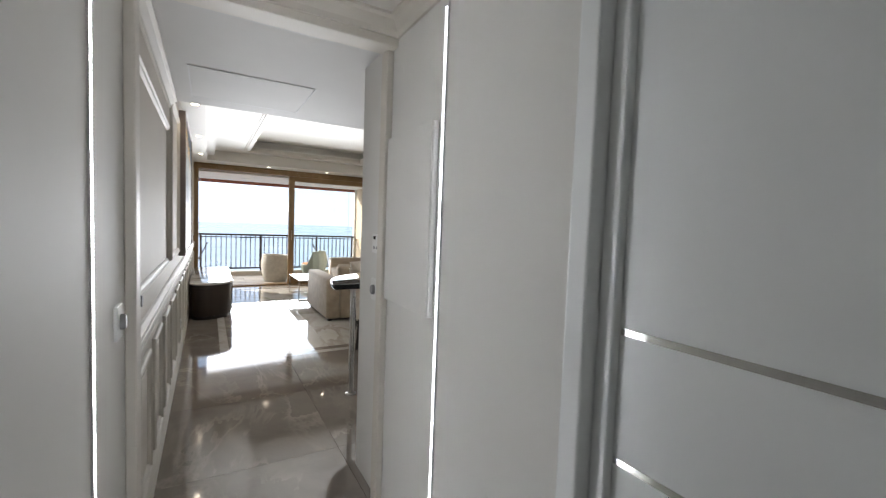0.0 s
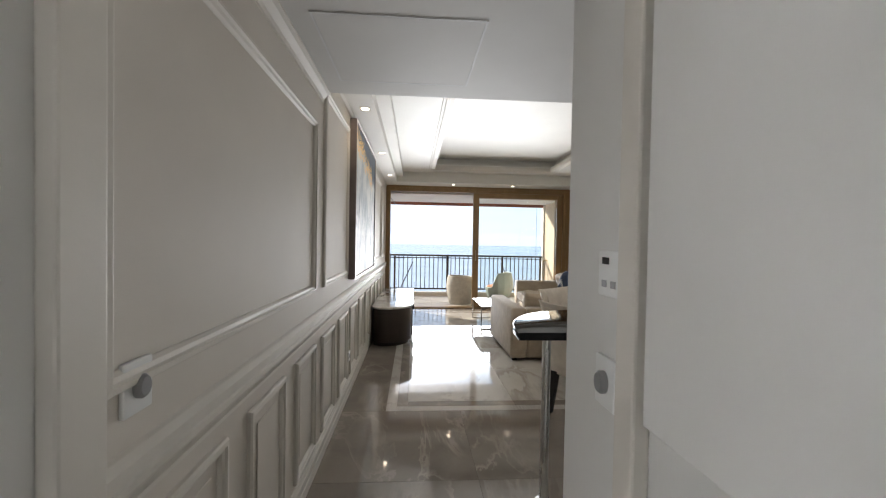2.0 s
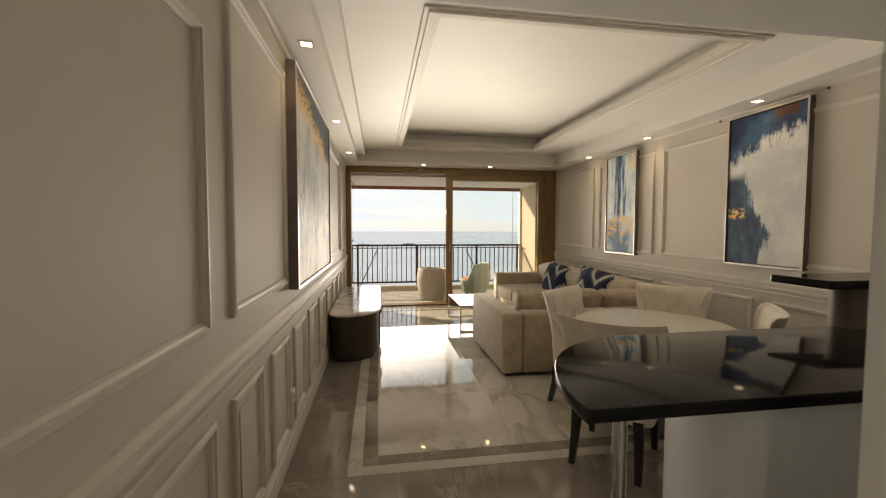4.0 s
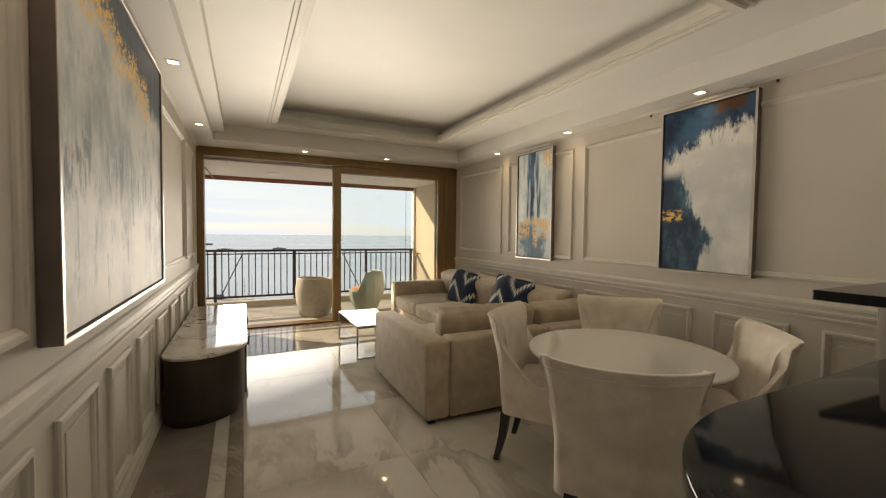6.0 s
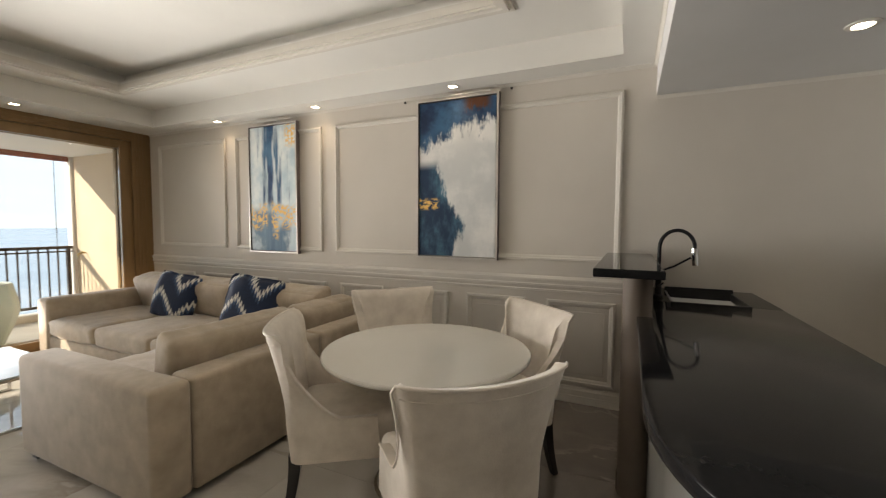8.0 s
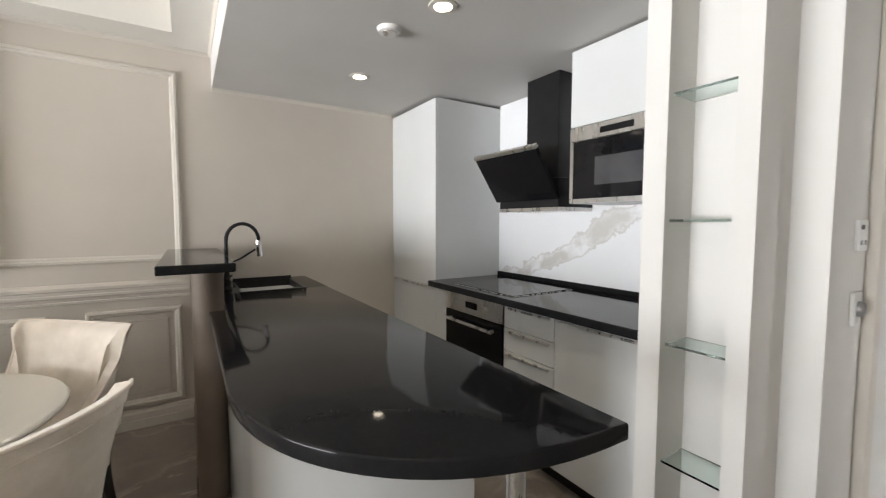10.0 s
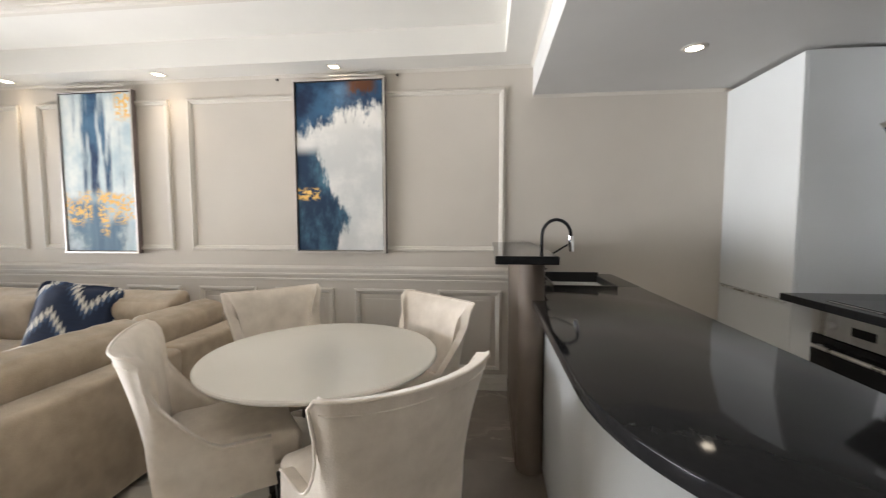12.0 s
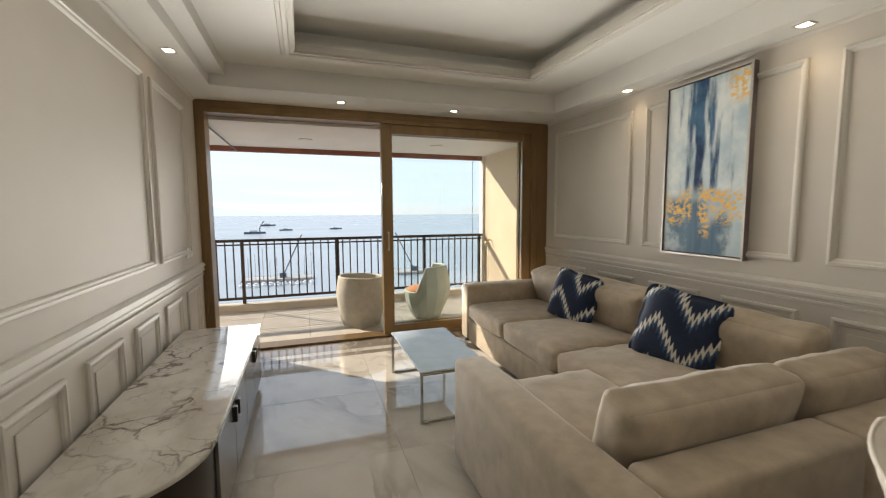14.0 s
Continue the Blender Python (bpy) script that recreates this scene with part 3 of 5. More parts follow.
for k in range(11):
    boat(pose(-34 + 3.9 * k, 268 - 1.5 * (k % 3), -42, 0, 0, 86 + 5 * (k % 4)), 9.0 + (k % 3), HULL, "moored_boat", "white moored yacht at the quay", 14.0 + 2.5 * (k % 4))
for x, lean in ((-12.0, 12.0), (74.0, -13.0)):
    c = thing("harbour_crane", pose(x, 282, -40.2), "slim dark harbour crane with a leaning jib", "crane")
    part("jib", tube([(0, 0, 1.0), (lean, 0, 27.0)], 0.35, 6), IRON, c)
    part("cab", box(-2, 2, -1.5, 1.5, 0.0, 3.0, 0.2), DARKHULL, c)
tagged(part("quay", box(62, 86, 276, 288, -42.0, -40.2, 0.3), QUAY), "concrete harbour quay far below", "quay", kind="structure")
for x, y, l, c in ((-150, 1500, 80, True), (-170, 2300, 90, False), (-60, 1700, 60, False), (130, 1750, 60, False)):
    boat(pose(0.6 * x, 0.6 * y, -42, 0, 0, 8), 0.5 * l, DARKHULL, "work_ship", "dark work barge on the sea" if not c else "dark crane barge on the sea", 0, c)

# ---- furniture of the living room ----
SUEDE = material("beige_suede", (0.355, 0.29, 0.212), (0.485, 0.40, 0.303), 0.85, scale=9.0, bump=0.35, bump_scale=160, sheen=0.35, rough_var=0.05, detail=8)
VELVET = material("pale_velvet", (0.64, 0.56, 0.47), (0.82, 0.74, 0.64), 0.8, scale=9.0, bump=0.3, bump_scale=140, sheen=0.4, detail=9)
EBONY = material("ebony_legs", (0.012, 0.010, 0.009), (0.022, 0.018, 0.016), 0.3)
LACQ = material("ivory_lacquer", (0.70, 0.67, 0.60), (0.74, 0.71, 0.64), 0.10, scale=2, spec=0.5)
STEEL = material("polished_steel", (0.50, 0.49, 0.47), (0.58, 0.57, 0.55), 0.15, 1.0)


def cushion_mesh(sx, sy, sz, crown_=0.03, res=14, seed=0, pinch=0.0):
    """A stuffed cushion centred on the origin: soft edges, a crowned face and faint creases."""
    bm = bmesh.new()
    bmesh.ops.create_cube(bm, size=1.0)
    bmesh.ops.subdivide_edges(bm, edges=bm.edges[:], cuts=res, use_grid_fill=True)
    hx, hy, hz = sx / 2, sy / 2, sz / 2
    r = min(0.038, hz * 0.55)
    for v in bm.verts:
        x, y, z = v.co * 2
        if not pinch:
            p = Vector([math.copysign(h * (1 - (1 - abs(u)) ** 1.8), u) for u, h in ((x, hx), (y, hy), (z, hz))])
            c = (1 - (p.x / hx) ** 4) * (1 - (p.y / hy) ** 4)
            q = Vector([max(r - h, min(h - r, u)) for u, h in zip(p, (hx, hy, hz))])
            d = (p - q).normalized() if (p - q).length > 1e-6 else Vector((0, 0, math.copysign(1, z)))
            w = noise.noise(Vector((p.x * 6 + seed, p.y * 6, p.z * 6 + 3.1 * seed))) * 0.010 + noise.noise(Vector((p.x * 17 + seed, p.y * 17, p.z * 17))) * 0.006
            v.co = q + d * (r + w) + Vector((0, 0, math.copysign(crown_ * c, z)))
            continue
        rx, ry = abs(x) ** 6, abs(y) ** 6
        n = (x ** 10 + y ** 10 + z ** 10) ** 0.1
        px, py, pz = x / max(n, 1e-6), y / max(n, 1e-6), z / max(n, 1e-6)
        c = (1 - rx) * (1 - ry)
        q = abs(x * y)
        zz = pz * (sz / 2 + crown_ * c - pinch * q)
        xx = px * (sx / 2 + 0.012 * (1 - ry) - pinch * 0.6 * (1 - y * y))
        yy = py * (sy / 2 + 0.010 * (1 - rx) - pinch * 0.6 * (1 - x * x))
        w = noise.noise(Vector((xx * 7 + seed, yy * 7, zz * 7 + 3.1 * seed))) * 0.013 + noise.noise(Vector((xx * 16 + seed, yy * 16, zz * 16))) * 0.005
        d = Vector((px, py, pz)).normalized()
        v.co = Vector((xx, yy, zz)) + d * w
    return bm


def cushion(name, m, sx, sy, sz, mat_, parent, crown_=0.03, seed=0, label="", pinch=0.0, res=20):
    bm = cushion_mesh(sx, sy, sz, crown_, res, seed, pinch)
    bm.transform(m)
    return smooth(part(name, bm, mat_, parent, label), 80)


def soft_box(name, x0, x1, y0, y1, z0, z1, mat_, parent, r=0.03, label=""):
    return smooth(part(name, box(x0, x1, y0, y1, z0, z1, r, 4), mat_, parent, label), 60)


sofa = thing("corner_sofa", pose(0, 0, 0), "beige suede corner sofa with loose cushions against the panelled wall", "sofa")
SX0, SY0 = 1.69, 6.43
soft_box("base", 2.56, 3.60, 7.68, 9.56, 0.03, 0.27, SUEDE, sofa, 0.02)
soft_box("base", 1.885, 3.60, 6.62, 7.68, 0.03, 0.27, SUEDE, sofa, 0.02)
soft_box("arm", SX0, 1.885, SY0, 7.68, 0.03, 0.605, SUEDE, sofa, 0.035)
soft_box("arm", 2.56, 3.60, 9.56, 9.77, 0.03, 0.625, SUEDE, sofa, 0.035)
soft_box("back", 1.887, 2.80, SY0, 6.62, 0.03, 0.605, SUEDE, sofa, 0.03)
soft_box("back", 2.804, 3.735, SY0, 6.62, 0.03, 0.605, SUEDE, sofa, 0.03)
soft_box("back", 3.60, 3.735, 6.622, 9.77, 0.03, 0.625, SUEDE, sofa, 0.03)
for k, (y0, y1) in enumerate(((8.78, 9.55), (7.98, 8.77), (7.15, 7.97))):
    cushion("seat_cushion", Matrix.Translation((2.965, (y0 + y1) / 2, 0.355)), 0.83, y1 - y0 - 0.01, 0.16, SUEDE, sofa, 0.022, k)
cushion("seat_cushion", Matrix.Translation((2.24, 7.15, 0.355)), 0.70, 1.05, 0.16, SUEDE, sofa, 0.022, 5)
for k, (y0, y1) in enumerate(((8.78, 9.55), (7.98, 8.77), (6.90, 7.97))):
    cushion("back_cushion", pose(3.44, (y0 + y1) / 2, 0.60, 0, 73, 0), 0.40, y1 - y0 - 0.02, 0.20, SUEDE, sofa, 0.05, 10 + k)
cushion("back_cushion", pose(2.36, 6.745, 0.575, -76, 0, 0), 0.89, 0.39, 0.16, SUEDE, sofa, 0.04, 20)
cushion("back_cushion", pose(3.14, 6.745, 0.572, -76, 0, 0), 0.66, 0.37, 0.16, SUEDE, sofa, 0.04, 21)
for x, y in ((1.75, 6.5), (1.75, 7.6), (2.62, 9.7), (3.66, 9.7), (3.66, 6.5), (2.75, 6.5)):
    part("foot", box(x - 0.03, x + 0.03, y - 0.03, y + 0.03, 0.0, 0.032, 0.003, 1), EBONY, sofa)


class Graph:
    """Shorthand for node arithmetic."""

    def __init__(self, nt):
        self.nt = nt

    def op(self, kind, a, b=0.0, c=None):
        n = self.nt.nodes.new("ShaderNodeMath")
        n.operation = kind
        for k, v in enumerate((a, b, c)):
            if v is None:
                continue
            if isinstance(v, (int, float)):
                n.inputs[k].default_value = v
            else:
                self.nt.links.new(v, n.inputs[k])
        return n.outputs[0]

    def step(self, a, lo, hi):
        n = self.nt.nodes.new("ShaderNodeMapRange")
        n.interpolation_type = "SMOOTHSTEP"
        self.nt.links.new(a, n.inputs["Value"])
        n.inputs["From Min"].default_value, n.inputs["From Max"].default_value = lo, hi
        return n.outputs["Result"]

    def noise(self, vec, scale, detail=4.0, stretch=(1, 1, 1), rough=0.55, shift=0.0):
        mp = self.nt.nodes.new("ShaderNodeMapping")
        mp.inputs["Scale"].default_value = stretch
        mp.inputs["Location"].default_value = (shift, shift, shift)
        self.nt.links.new(vec, mp.inputs["Vector"])
        n = self.nt.nodes.new("ShaderNodeTexNoise")
        n.inputs["Scale"].default_value, n.inputs["Detail"].default_value, n.inputs["Roughness"].default_value = scale, detail, rough
        self.nt.links.new(mp.outputs["Vector"], n.inputs["Vector"])
        return n.outputs["Fac"]

    def mix(self, fac, a, b):
        n = self.nt.nodes.new("ShaderNodeMixRGB")
        for k, v in (("Fac", fac), ("Color1", a), ("Color2", b)):
            if isinstance(v, tuple):
                n.inputs[k].default_value = (*v, 1)
            elif isinstance(v, (int, float)):
                n.inputs[k].default_value = v
            else:
                self.nt.links.new(v, n.inputs[k])
        return n.outputs["Color"]


# throw pillows with a jagged zigzag weave
def zigzag_weave():
    m = bpy.data.materials.new("zigzag_weave")
    m.use_nodes = True
    nt = m.node_tree
    g = Graph(nt)
    tc = nt.nodes.new("ShaderNodeTexCoord")
    sx = nt.nodes.new("ShaderNodeSeparateXYZ")
    nt.links.new(tc.outputs["Object"], sx.inputs[0])
    x, y = sx.outputs["X"], sx.outputs["Y"]
    tri = g.op("ABSOLUTE", g.op("SUBTRACT", g.op("FRACT", g.op("MULTIPLY_ADD", x, 2.5, 10.25)), 0.5))
    teeth = g.op("ABSOLUTE", g.op("SUBTRACT", g.op("FRACT", g.op("MULTIPLY", x, 38.0)), 0.5))
    w = g.op("ADD", g.op("MULTIPLY_ADD", tri, 0.5, y), g.op("MULTIPLY", teeth, 0.11))
    band = g.op("FRACT", g.op("MULTIPLY_ADD", w, 3.5, 10.30))
    white = g.op("MULTIPLY", g.step(band, 0.50, 0.52), g.op("SUBTRACT", 1.0, g.step(band, 0.66, 0.68)))
    pale = g.op("MULTIPLY", g.step(band, 0.36, 0.40), g.op("SUBTRACT", 1.0, g.step(band, 0.47, 0.5)))
    n = g.noise(tc.outputs["Object"], 60, 4, (0.3, 2, 1))
    navy = g.mix(n, (0.002, 0.007, 0.024), (0.007, 0.024, 0.07))
    col = g.mix(g.op("MULTIPLY", pale, 0.35), navy, (0.10, 0.20, 0.38))
    col = g.mix(white, col, (0.66, 0.64, 0.58))
    b = nt.nodes["Principled BSDF"]
    nt.links.new(col, b.inputs["Base Color"])
    b.inputs["Roughness"].default_value = 0.8
    b.inputs["Sheen Weight"].default_value = 0.05
    bp = nt.nodes.new("ShaderNodeBump")
    bp.inputs["Strength"].default_value, bp.inputs["Distance"].default_value = 0.4, 0.003
    nt.links.new(g.noise(tc.outputs["Object"], 240, 2), bp.inputs["Height"])
    nt.links.new(bp.outputs["Normal"], b.inputs["Normal"])
    return m


ZIG = zigzag_weave()


def pillow(m, size, seed):
    bm = cushion_mesh(size, size, 0.05, 0.07, 18, seed, 0.032)
    ob = smooth(part("throw_pillow", bm, ZIG), 80)
    ob.matrix_world = m
    return tagged(ob, "navy throw pillow with white zigzag weave on the sofa", "pillow", "pillows on the sofa")


pillow(look((3.22, 8.67, 0.62), (1.2, 8.1, 1.15)) @ pose(0, 0, 0, 0, 0, 9), 0.49, 1)
pillow(look((3.20, 7.58, 0.63), (1.2, 6.9, 1.25)) @ pose(0, 0, 0, 0, 0, 9), 0.53, 2)


# ---- dining table and chairs ----
TX, TY = 2.495, 5.467
table = thing("dining_table", pose(TX, TY, 0), "round ivory lacquered dining table on a pedestal", "table")
smooth(part("tabletop", lathe([(0.48, 0.686), (0.525, 0.690), (0.533, 0.699), (0.533, 0.707), (0.527, 0.713), (0.50, 0.715)], 72), LACQ, table), 30)
smooth(part("pedestal", lathe([(0.055, 0.02), (0.05, 0.1), (0.045, 0.4), (0.05, 0.62), (0.10, 0.685)], 32), LACQ, table), 40)
smooth(part("base_plate", lathe([(0.27, 0.0), (0.275, 0.008), (0.26, 0.018), (0.06, 0.03)], 48), STEEL, table), 30)


def dining_chair(m):
    """Upholstered chair with a flared, winged back, local +y being the way it faces."""
    root = thing("dining_chair", m, "pale velvet dining chair with flared winged back and black legs", "chair", "chairs round the table")
    # shell: path round the seat, from front of one side over the back to the front of the other
    N, R = 44, 14
    bm = bmesh.new()
    grids = []
    for side in (0, 1):
        grid = []
        for i in range(N + 1):
            s = -1 + 2 * i / N
            a = abs(s)
            col = []
            # plan of the seat line: flat back, rounded corners, sides running forward
            if a < 0.42:
                px, py, q = 0.185 * s / 0.42, -0.235 - 0.02 * math.cos(math.pi / 2 * s / 0.42), 0.0
                nx, ny = 0.10 * s, -1.0
            elif a < 0.62:
                th = (a - 0.42) / 0.20 * math.pi / 2
                px, py, q = math.copysign(0.185 + 0.055 * math.sin(th), s), -0.235 + 0.055 * (1 - math.cos(th)), (a - 0.42) / 0.58
                nx, ny = math.copysign(math.sin(th), s), -math.cos(th)
            else:
                t = (a - 0.62) / 0.38
                px, py, q = math.copysign(0.24 + 0.012 * t, s), -0.18 + 0.34 * t, (a - 0.42) / 0.58
                nx, ny = math.copysign(1.0, s), -0.05
            top = 0.878 + 0.016 * (a / 0.5) ** 2 if a <= 0.53 else 0.50 + 0.396 * max(0.0, 1 - (a - 0.53) / 0.29) ** 1.6
            low = 0.31
            l = math.hypot(nx, ny)
            for j in range(R + 1):
                z = low + (top - low) * j / R
                h = max(0.0, (z - 0.50) / 0.38)
                flare = 0.072 * h ** 1.6 * min(1.0, a / 0.45)
                lean = -0.085 * h ** 1.2 + 0.02 * max(0.0, (0.48 - z) / 0.2)
                wing = 0.035 * h * (a / 0.45) ** 3 if a < 0.55 else 0.035 * h
                th_ = 0.055 if side else 0.0
                edge = 1 - 0.30 * max(0.0, (j / R - 0.9) / 0.1) ** 2
                ox, oy = -nx / l * th_ * edge, -ny / l * th_ * edge
                col.append(bm.verts.new((px + math.copysign(flare, s) + ox, py + lean + wing + oy, z + (0.0 if not side else -0.004))))
            grid.append(col)
        grids.append(grid)
    o, n = grids
    for i in range(N):
        for j in range(R):
            bm.faces.new((o[i][j], o[i + 1][j], o[i + 1][j + 1], o[i][j + 1]))
            bm.faces.new((n[i][j], n[i][j + 1], n[i + 1][j + 1], n[i + 1][j]))
        bm.faces.new((o[i][R], o[i + 1][R], n[i + 1][R], n[i][R]))
        bm.faces.new((o[i][0], n[i][0], n[i + 1][0], o[i + 1][0]))
    for i in (0, N):
        for j in range(R):
            f = (o[i][j], o[i][j + 1], n[i][j + 1], n[i][j])
            bm.faces.new(f if i == 0 else f[::-1])
    bmesh.ops.recalc_face_normals(bm, faces=bm.faces)
    rim = [o[i][R].co.copy() for i in range(0, N + 1)]
    stitch = [o[i][R - 1].co.copy() for i in range(N // 4, N - N // 4 + 1)]
    smooth(part("backrest", bm, VELVET, root), 70)
    smooth(part("piping", tube(rim, 0.0055, 6), VELVET, root), 80)
    smooth(part("seam", tube(stitch, 0.003, 6), VELVET, root), 80)
    bm = cushion_mesh(0.45, 0.47, 0.13, 0.02, 12, 3)
    bm.transform(Matrix.Translation((0, 0.045, 0.425)))
    smooth(part("seat", bm, VELVET, root), 80)
    soft_box("seat_frame", -0.20, 0.20, -0.18, 0.25, 0.29, 0.385, VELVET, root, 0.02)
    for sx in (-1, 1):
        for front in (True, False):
            bm = bmesh.new()
            rows = []
            for k in range(7):
                t = k / 6
                z = 0.33 * (1 - t)
                w = 0.027 - 0.011 * t
                if front:
                    cx, cy = sx * (0.185 + 0.01 * t), 0.20 + 0.012 * t
                else:
                    cx, cy = sx * (0.170 + 0.012 * t), -0.20 - 0.055 * t ** 1.8
                rows.append([bm.verts.new((cx + dx * w, cy + dy * w, z)) for dx, dy in ((-1, -1), (1, -1), (1, 1), (-1, 1))])
            for a_, b_ in zip(rows, rows[1:]):
                for k in range(4):
                    bm.faces.new((a_[k], b_[k], b_[(k + 1) % 4], a_[(k + 1) % 4]))
            bm.faces.new(rows[0])
            bm.faces.new(rows[-1][::-1])
            bmesh.ops.recalc_face_normals(bm, faces=bm.faces)
            part("leg", bm, EBONY, root, "black tapered leg")
    return root


def chair_pose(cx, cy, fx, fy):
    """The chair whose back's rim stands at (cx, cy), facing along (fx, fy)."""
    a = math.degrees(math.atan2(-fx, fy))
    l = math.hypot(fx, fy)
    return pose(cx + 0.315 * fx / l, cy + 0.315 * fy / l, 0, 0, 0, a)


ch = dining_chair(chair_pose(1.77, 4.87, 0.705, 0.709))
copy_thing(ch, chair_pose(3.17, 6.10, -0.70, -0.71))
copy_thing(ch, chair_pose(2.03, 6.05, 0.60, -0.80))
copy_thing(ch, chair_pose(3.01, 4.955, -0.74, 0.67))

# ---- console along the left wall ----
WENGE = material("wenge_veneer", (0.022, 0.014, 0.010), (0.042, 0.028, 0.020), 0.35, scale=10, stretch=(1, 1, 0.08), bump=0.1)


def veined_marble():
    """White marble with a broken net of brown-grey veins."""
    m = bpy.data.materials.new("veined_marble")
    m.use_nodes = True
    nt = m.node_tree
    g = Graph(nt)
    obj = nt.nodes.new("ShaderNodeTexCoord").outputs["Object"]
    wob = nt.nodes.new("ShaderNodeTexNoise")
    wob.inputs["Scale"].default_value, wob.inputs["Detail"].default_value = 3.5, 6.0
    nt.links.new(obj, wob.inputs["Vector"])
    bend = nt.nodes.new("ShaderNodeMixRGB")
    bend.blend_type = "LINEAR_LIGHT"
    bend.inputs["Fac"].default_value = 0.22
    nt.links.new(obj, bend.inputs["Color1"])
    nt.links.new(wob.outputs["Color"], bend.inputs["Color2"])
    nets = []
    for scale, width in ((4.2, 0.055), (9.0, 0.05)):
        mp = nt.nodes.new("ShaderNodeMapping")
        mp.inputs["Scale"].default_value = (1.0, 0.6, 1.0)
        mp.inputs["Rotation"].default_value = (0, 0, 0.7)
        nt.links.new(bend.outputs["Color"], mp.inputs["Vector"])
        vo = nt.nodes.new("ShaderNodeTexVoronoi")
        vo.feature = "DISTANCE_TO_EDGE"
        vo.inputs["Scale"].default_value = scale
        nt.links.new(mp.outputs["Vector"], vo.inputs["Vector"])
        nets.append(g.op("SUBTRACT", 1.0, g.step(vo.outputs["Distance"], 0.0, width)))
    haze = g.noise(obj, 3.0, 6, (1, 0.7, 1), 0.6, 2.0)
    broken = g.step(g.noise(obj, 4.0, 4, (1, 1, 1), 0.55, 5.0), 0.40, 0.66)
    net = g.op("MULTIPLY", g.op("MULTIPLY_ADD", nets[1], 0.45, nets[0]), broken)
    col = g.mix(g.step(haze, 0.35, 0.62), (0.56, 0.52, 0.465), (0.74, 0.71, 0.655))
    col = g.mix(g.op("MINIMUM", g.op("MULTIPLY", net, 0.95), 0.92), col, (0.15, 0.12, 0.095))
    b = nt.nodes["Principled BSDF"]
    nt.links.new(col, b.inputs["Base Color"])
    nt.links.new(g.op("MULTIPLY_ADD", haze, 0.05, 0.03), b.inputs["Roughness"])
    b.inputs["Specular IOR Level"].default_value = 0.35
    return m


CALACATTA = veined_marble()
console = thing("sideboard", pose(0, 0, 0), "dark wood sideboard with rounded end and white marble top", "sideboard")
CX0, CX1, CY0, CY1 = 0.03, 0.57, 7.06, 9.20


def rounded_end(x0, x1, y0, y1, r, steps=10):
    pts = [(x0, y1)]
    for k in range(steps + 1):
        a = math.pi + math.pi / 2 * k / steps
        pts.append((x0 + r * 0.5 + r * 0.5 * math.cos(a), y0 + r * 0.5 + r * 0.5 * math.sin(a)))
    for k in range(steps + 1):
        a = 1.5 * math.pi + math.pi / 2 * k / steps
        pts.append((x1 - r + r * math.cos(a), y0 + r + r * math.sin(a)))
    pts.append((x1, y1))
    return pts[::-1]


smooth(part("body", prism(rounded_end(CX0 + 0.01, CX1 - 0.02, CY0 + 0.02, CY1 - 0.01, 0.335), 0.05, 0.478, 0.003), WENGE, console), 30)
smooth(part("plinth", prism(rounded_end(CX0 + 0.02, CX1 - 0.05, CY0 + 0.05, CY1 - 0.02, 0.305), 0.0, 0.05), EBONY, console), 30)
smooth(part("marble_top", prism(rounded_end(CX0, CX1, CY0, CY1, 0.355), 0.478, 0.502, 0.008, 3), CALACATTA, console, "white marble top with grey veins"), 30)
DOORW = material("sideboard_door", (0.13, 0.115, 0.10), (0.17, 0.15, 0.13), 0.22, scale=10, stretch=(1, 1, 0.1))
y = CY0 + 0.39
for k in range(4):
    d = part("door", box(CX1 - 0.02, CX1 - 0.004, y + 0.003, y + 0.425, 0.07, 0.465, 0.002, 1), DOORW, console)
    part("handle", box(CX1 - 0.004, CX1 + 0.016, y + (0.37 if k % 2 == 0 else 0.03), y + (0.40 if k % 2 == 0 else 0.06), 0.36, 0.44, 0.003, 1), EBONY, d, "small black block handle")
    y += 0.43

# ---- coffee table ----
SMOKE = material("mirror_top", (0.36, 0.40, 0.40), (0.42, 0.46, 0.46), 0.04, 0.05)
coffee = thing("coffee_table", pose(0, 0, 0), "low coffee table with grey glass top and thin steel frame", "table")
KX0, KX1, KY0, KY1, KZ = 1.625, 2.115, 8.12, 9.06, 0.36
part("tabletop", box(KX0, KX1, KY0, KY1, KZ - 0.012, KZ, 0.002, 1), SMOKE, coffee, "grey reflective glass top")
for y in (KY0, KY1 - 0.018):
    for x in (KX0, KX1 - 0.018):
        part("leg", box(x, x + 0.018, y, y + 0.018, 0.0, KZ - 0.012), STEEL, coffee)
    part("foot_bar", box(KX0 + 0.018, KX1 - 0.018, y, y + 0.018, 0.0, 0.018), STEEL, coffee)
    part("top_bar", box(KX0 + 0.018, KX1 - 0.018, y, y + 0.018, KZ - 0.030, KZ - 0.0125), STEEL, coffee)

# ---- paintings ----
GREYH = material("dark_hook_metal", (0.07, 0.065, 0.06), (0.10, 0.095, 0.09), 0.4, 0.6)
FRAMEM = material("silver_frame", (0.55, 0.51, 0.47), (0.64, 0.60, 0.56), 0.35, 0.6, scale=12)
FRAMEB = material("dark_frame_side", (0.16, 0.13, 0.12), (0.22, 0.18, 0.17), 0.4, 0.3)


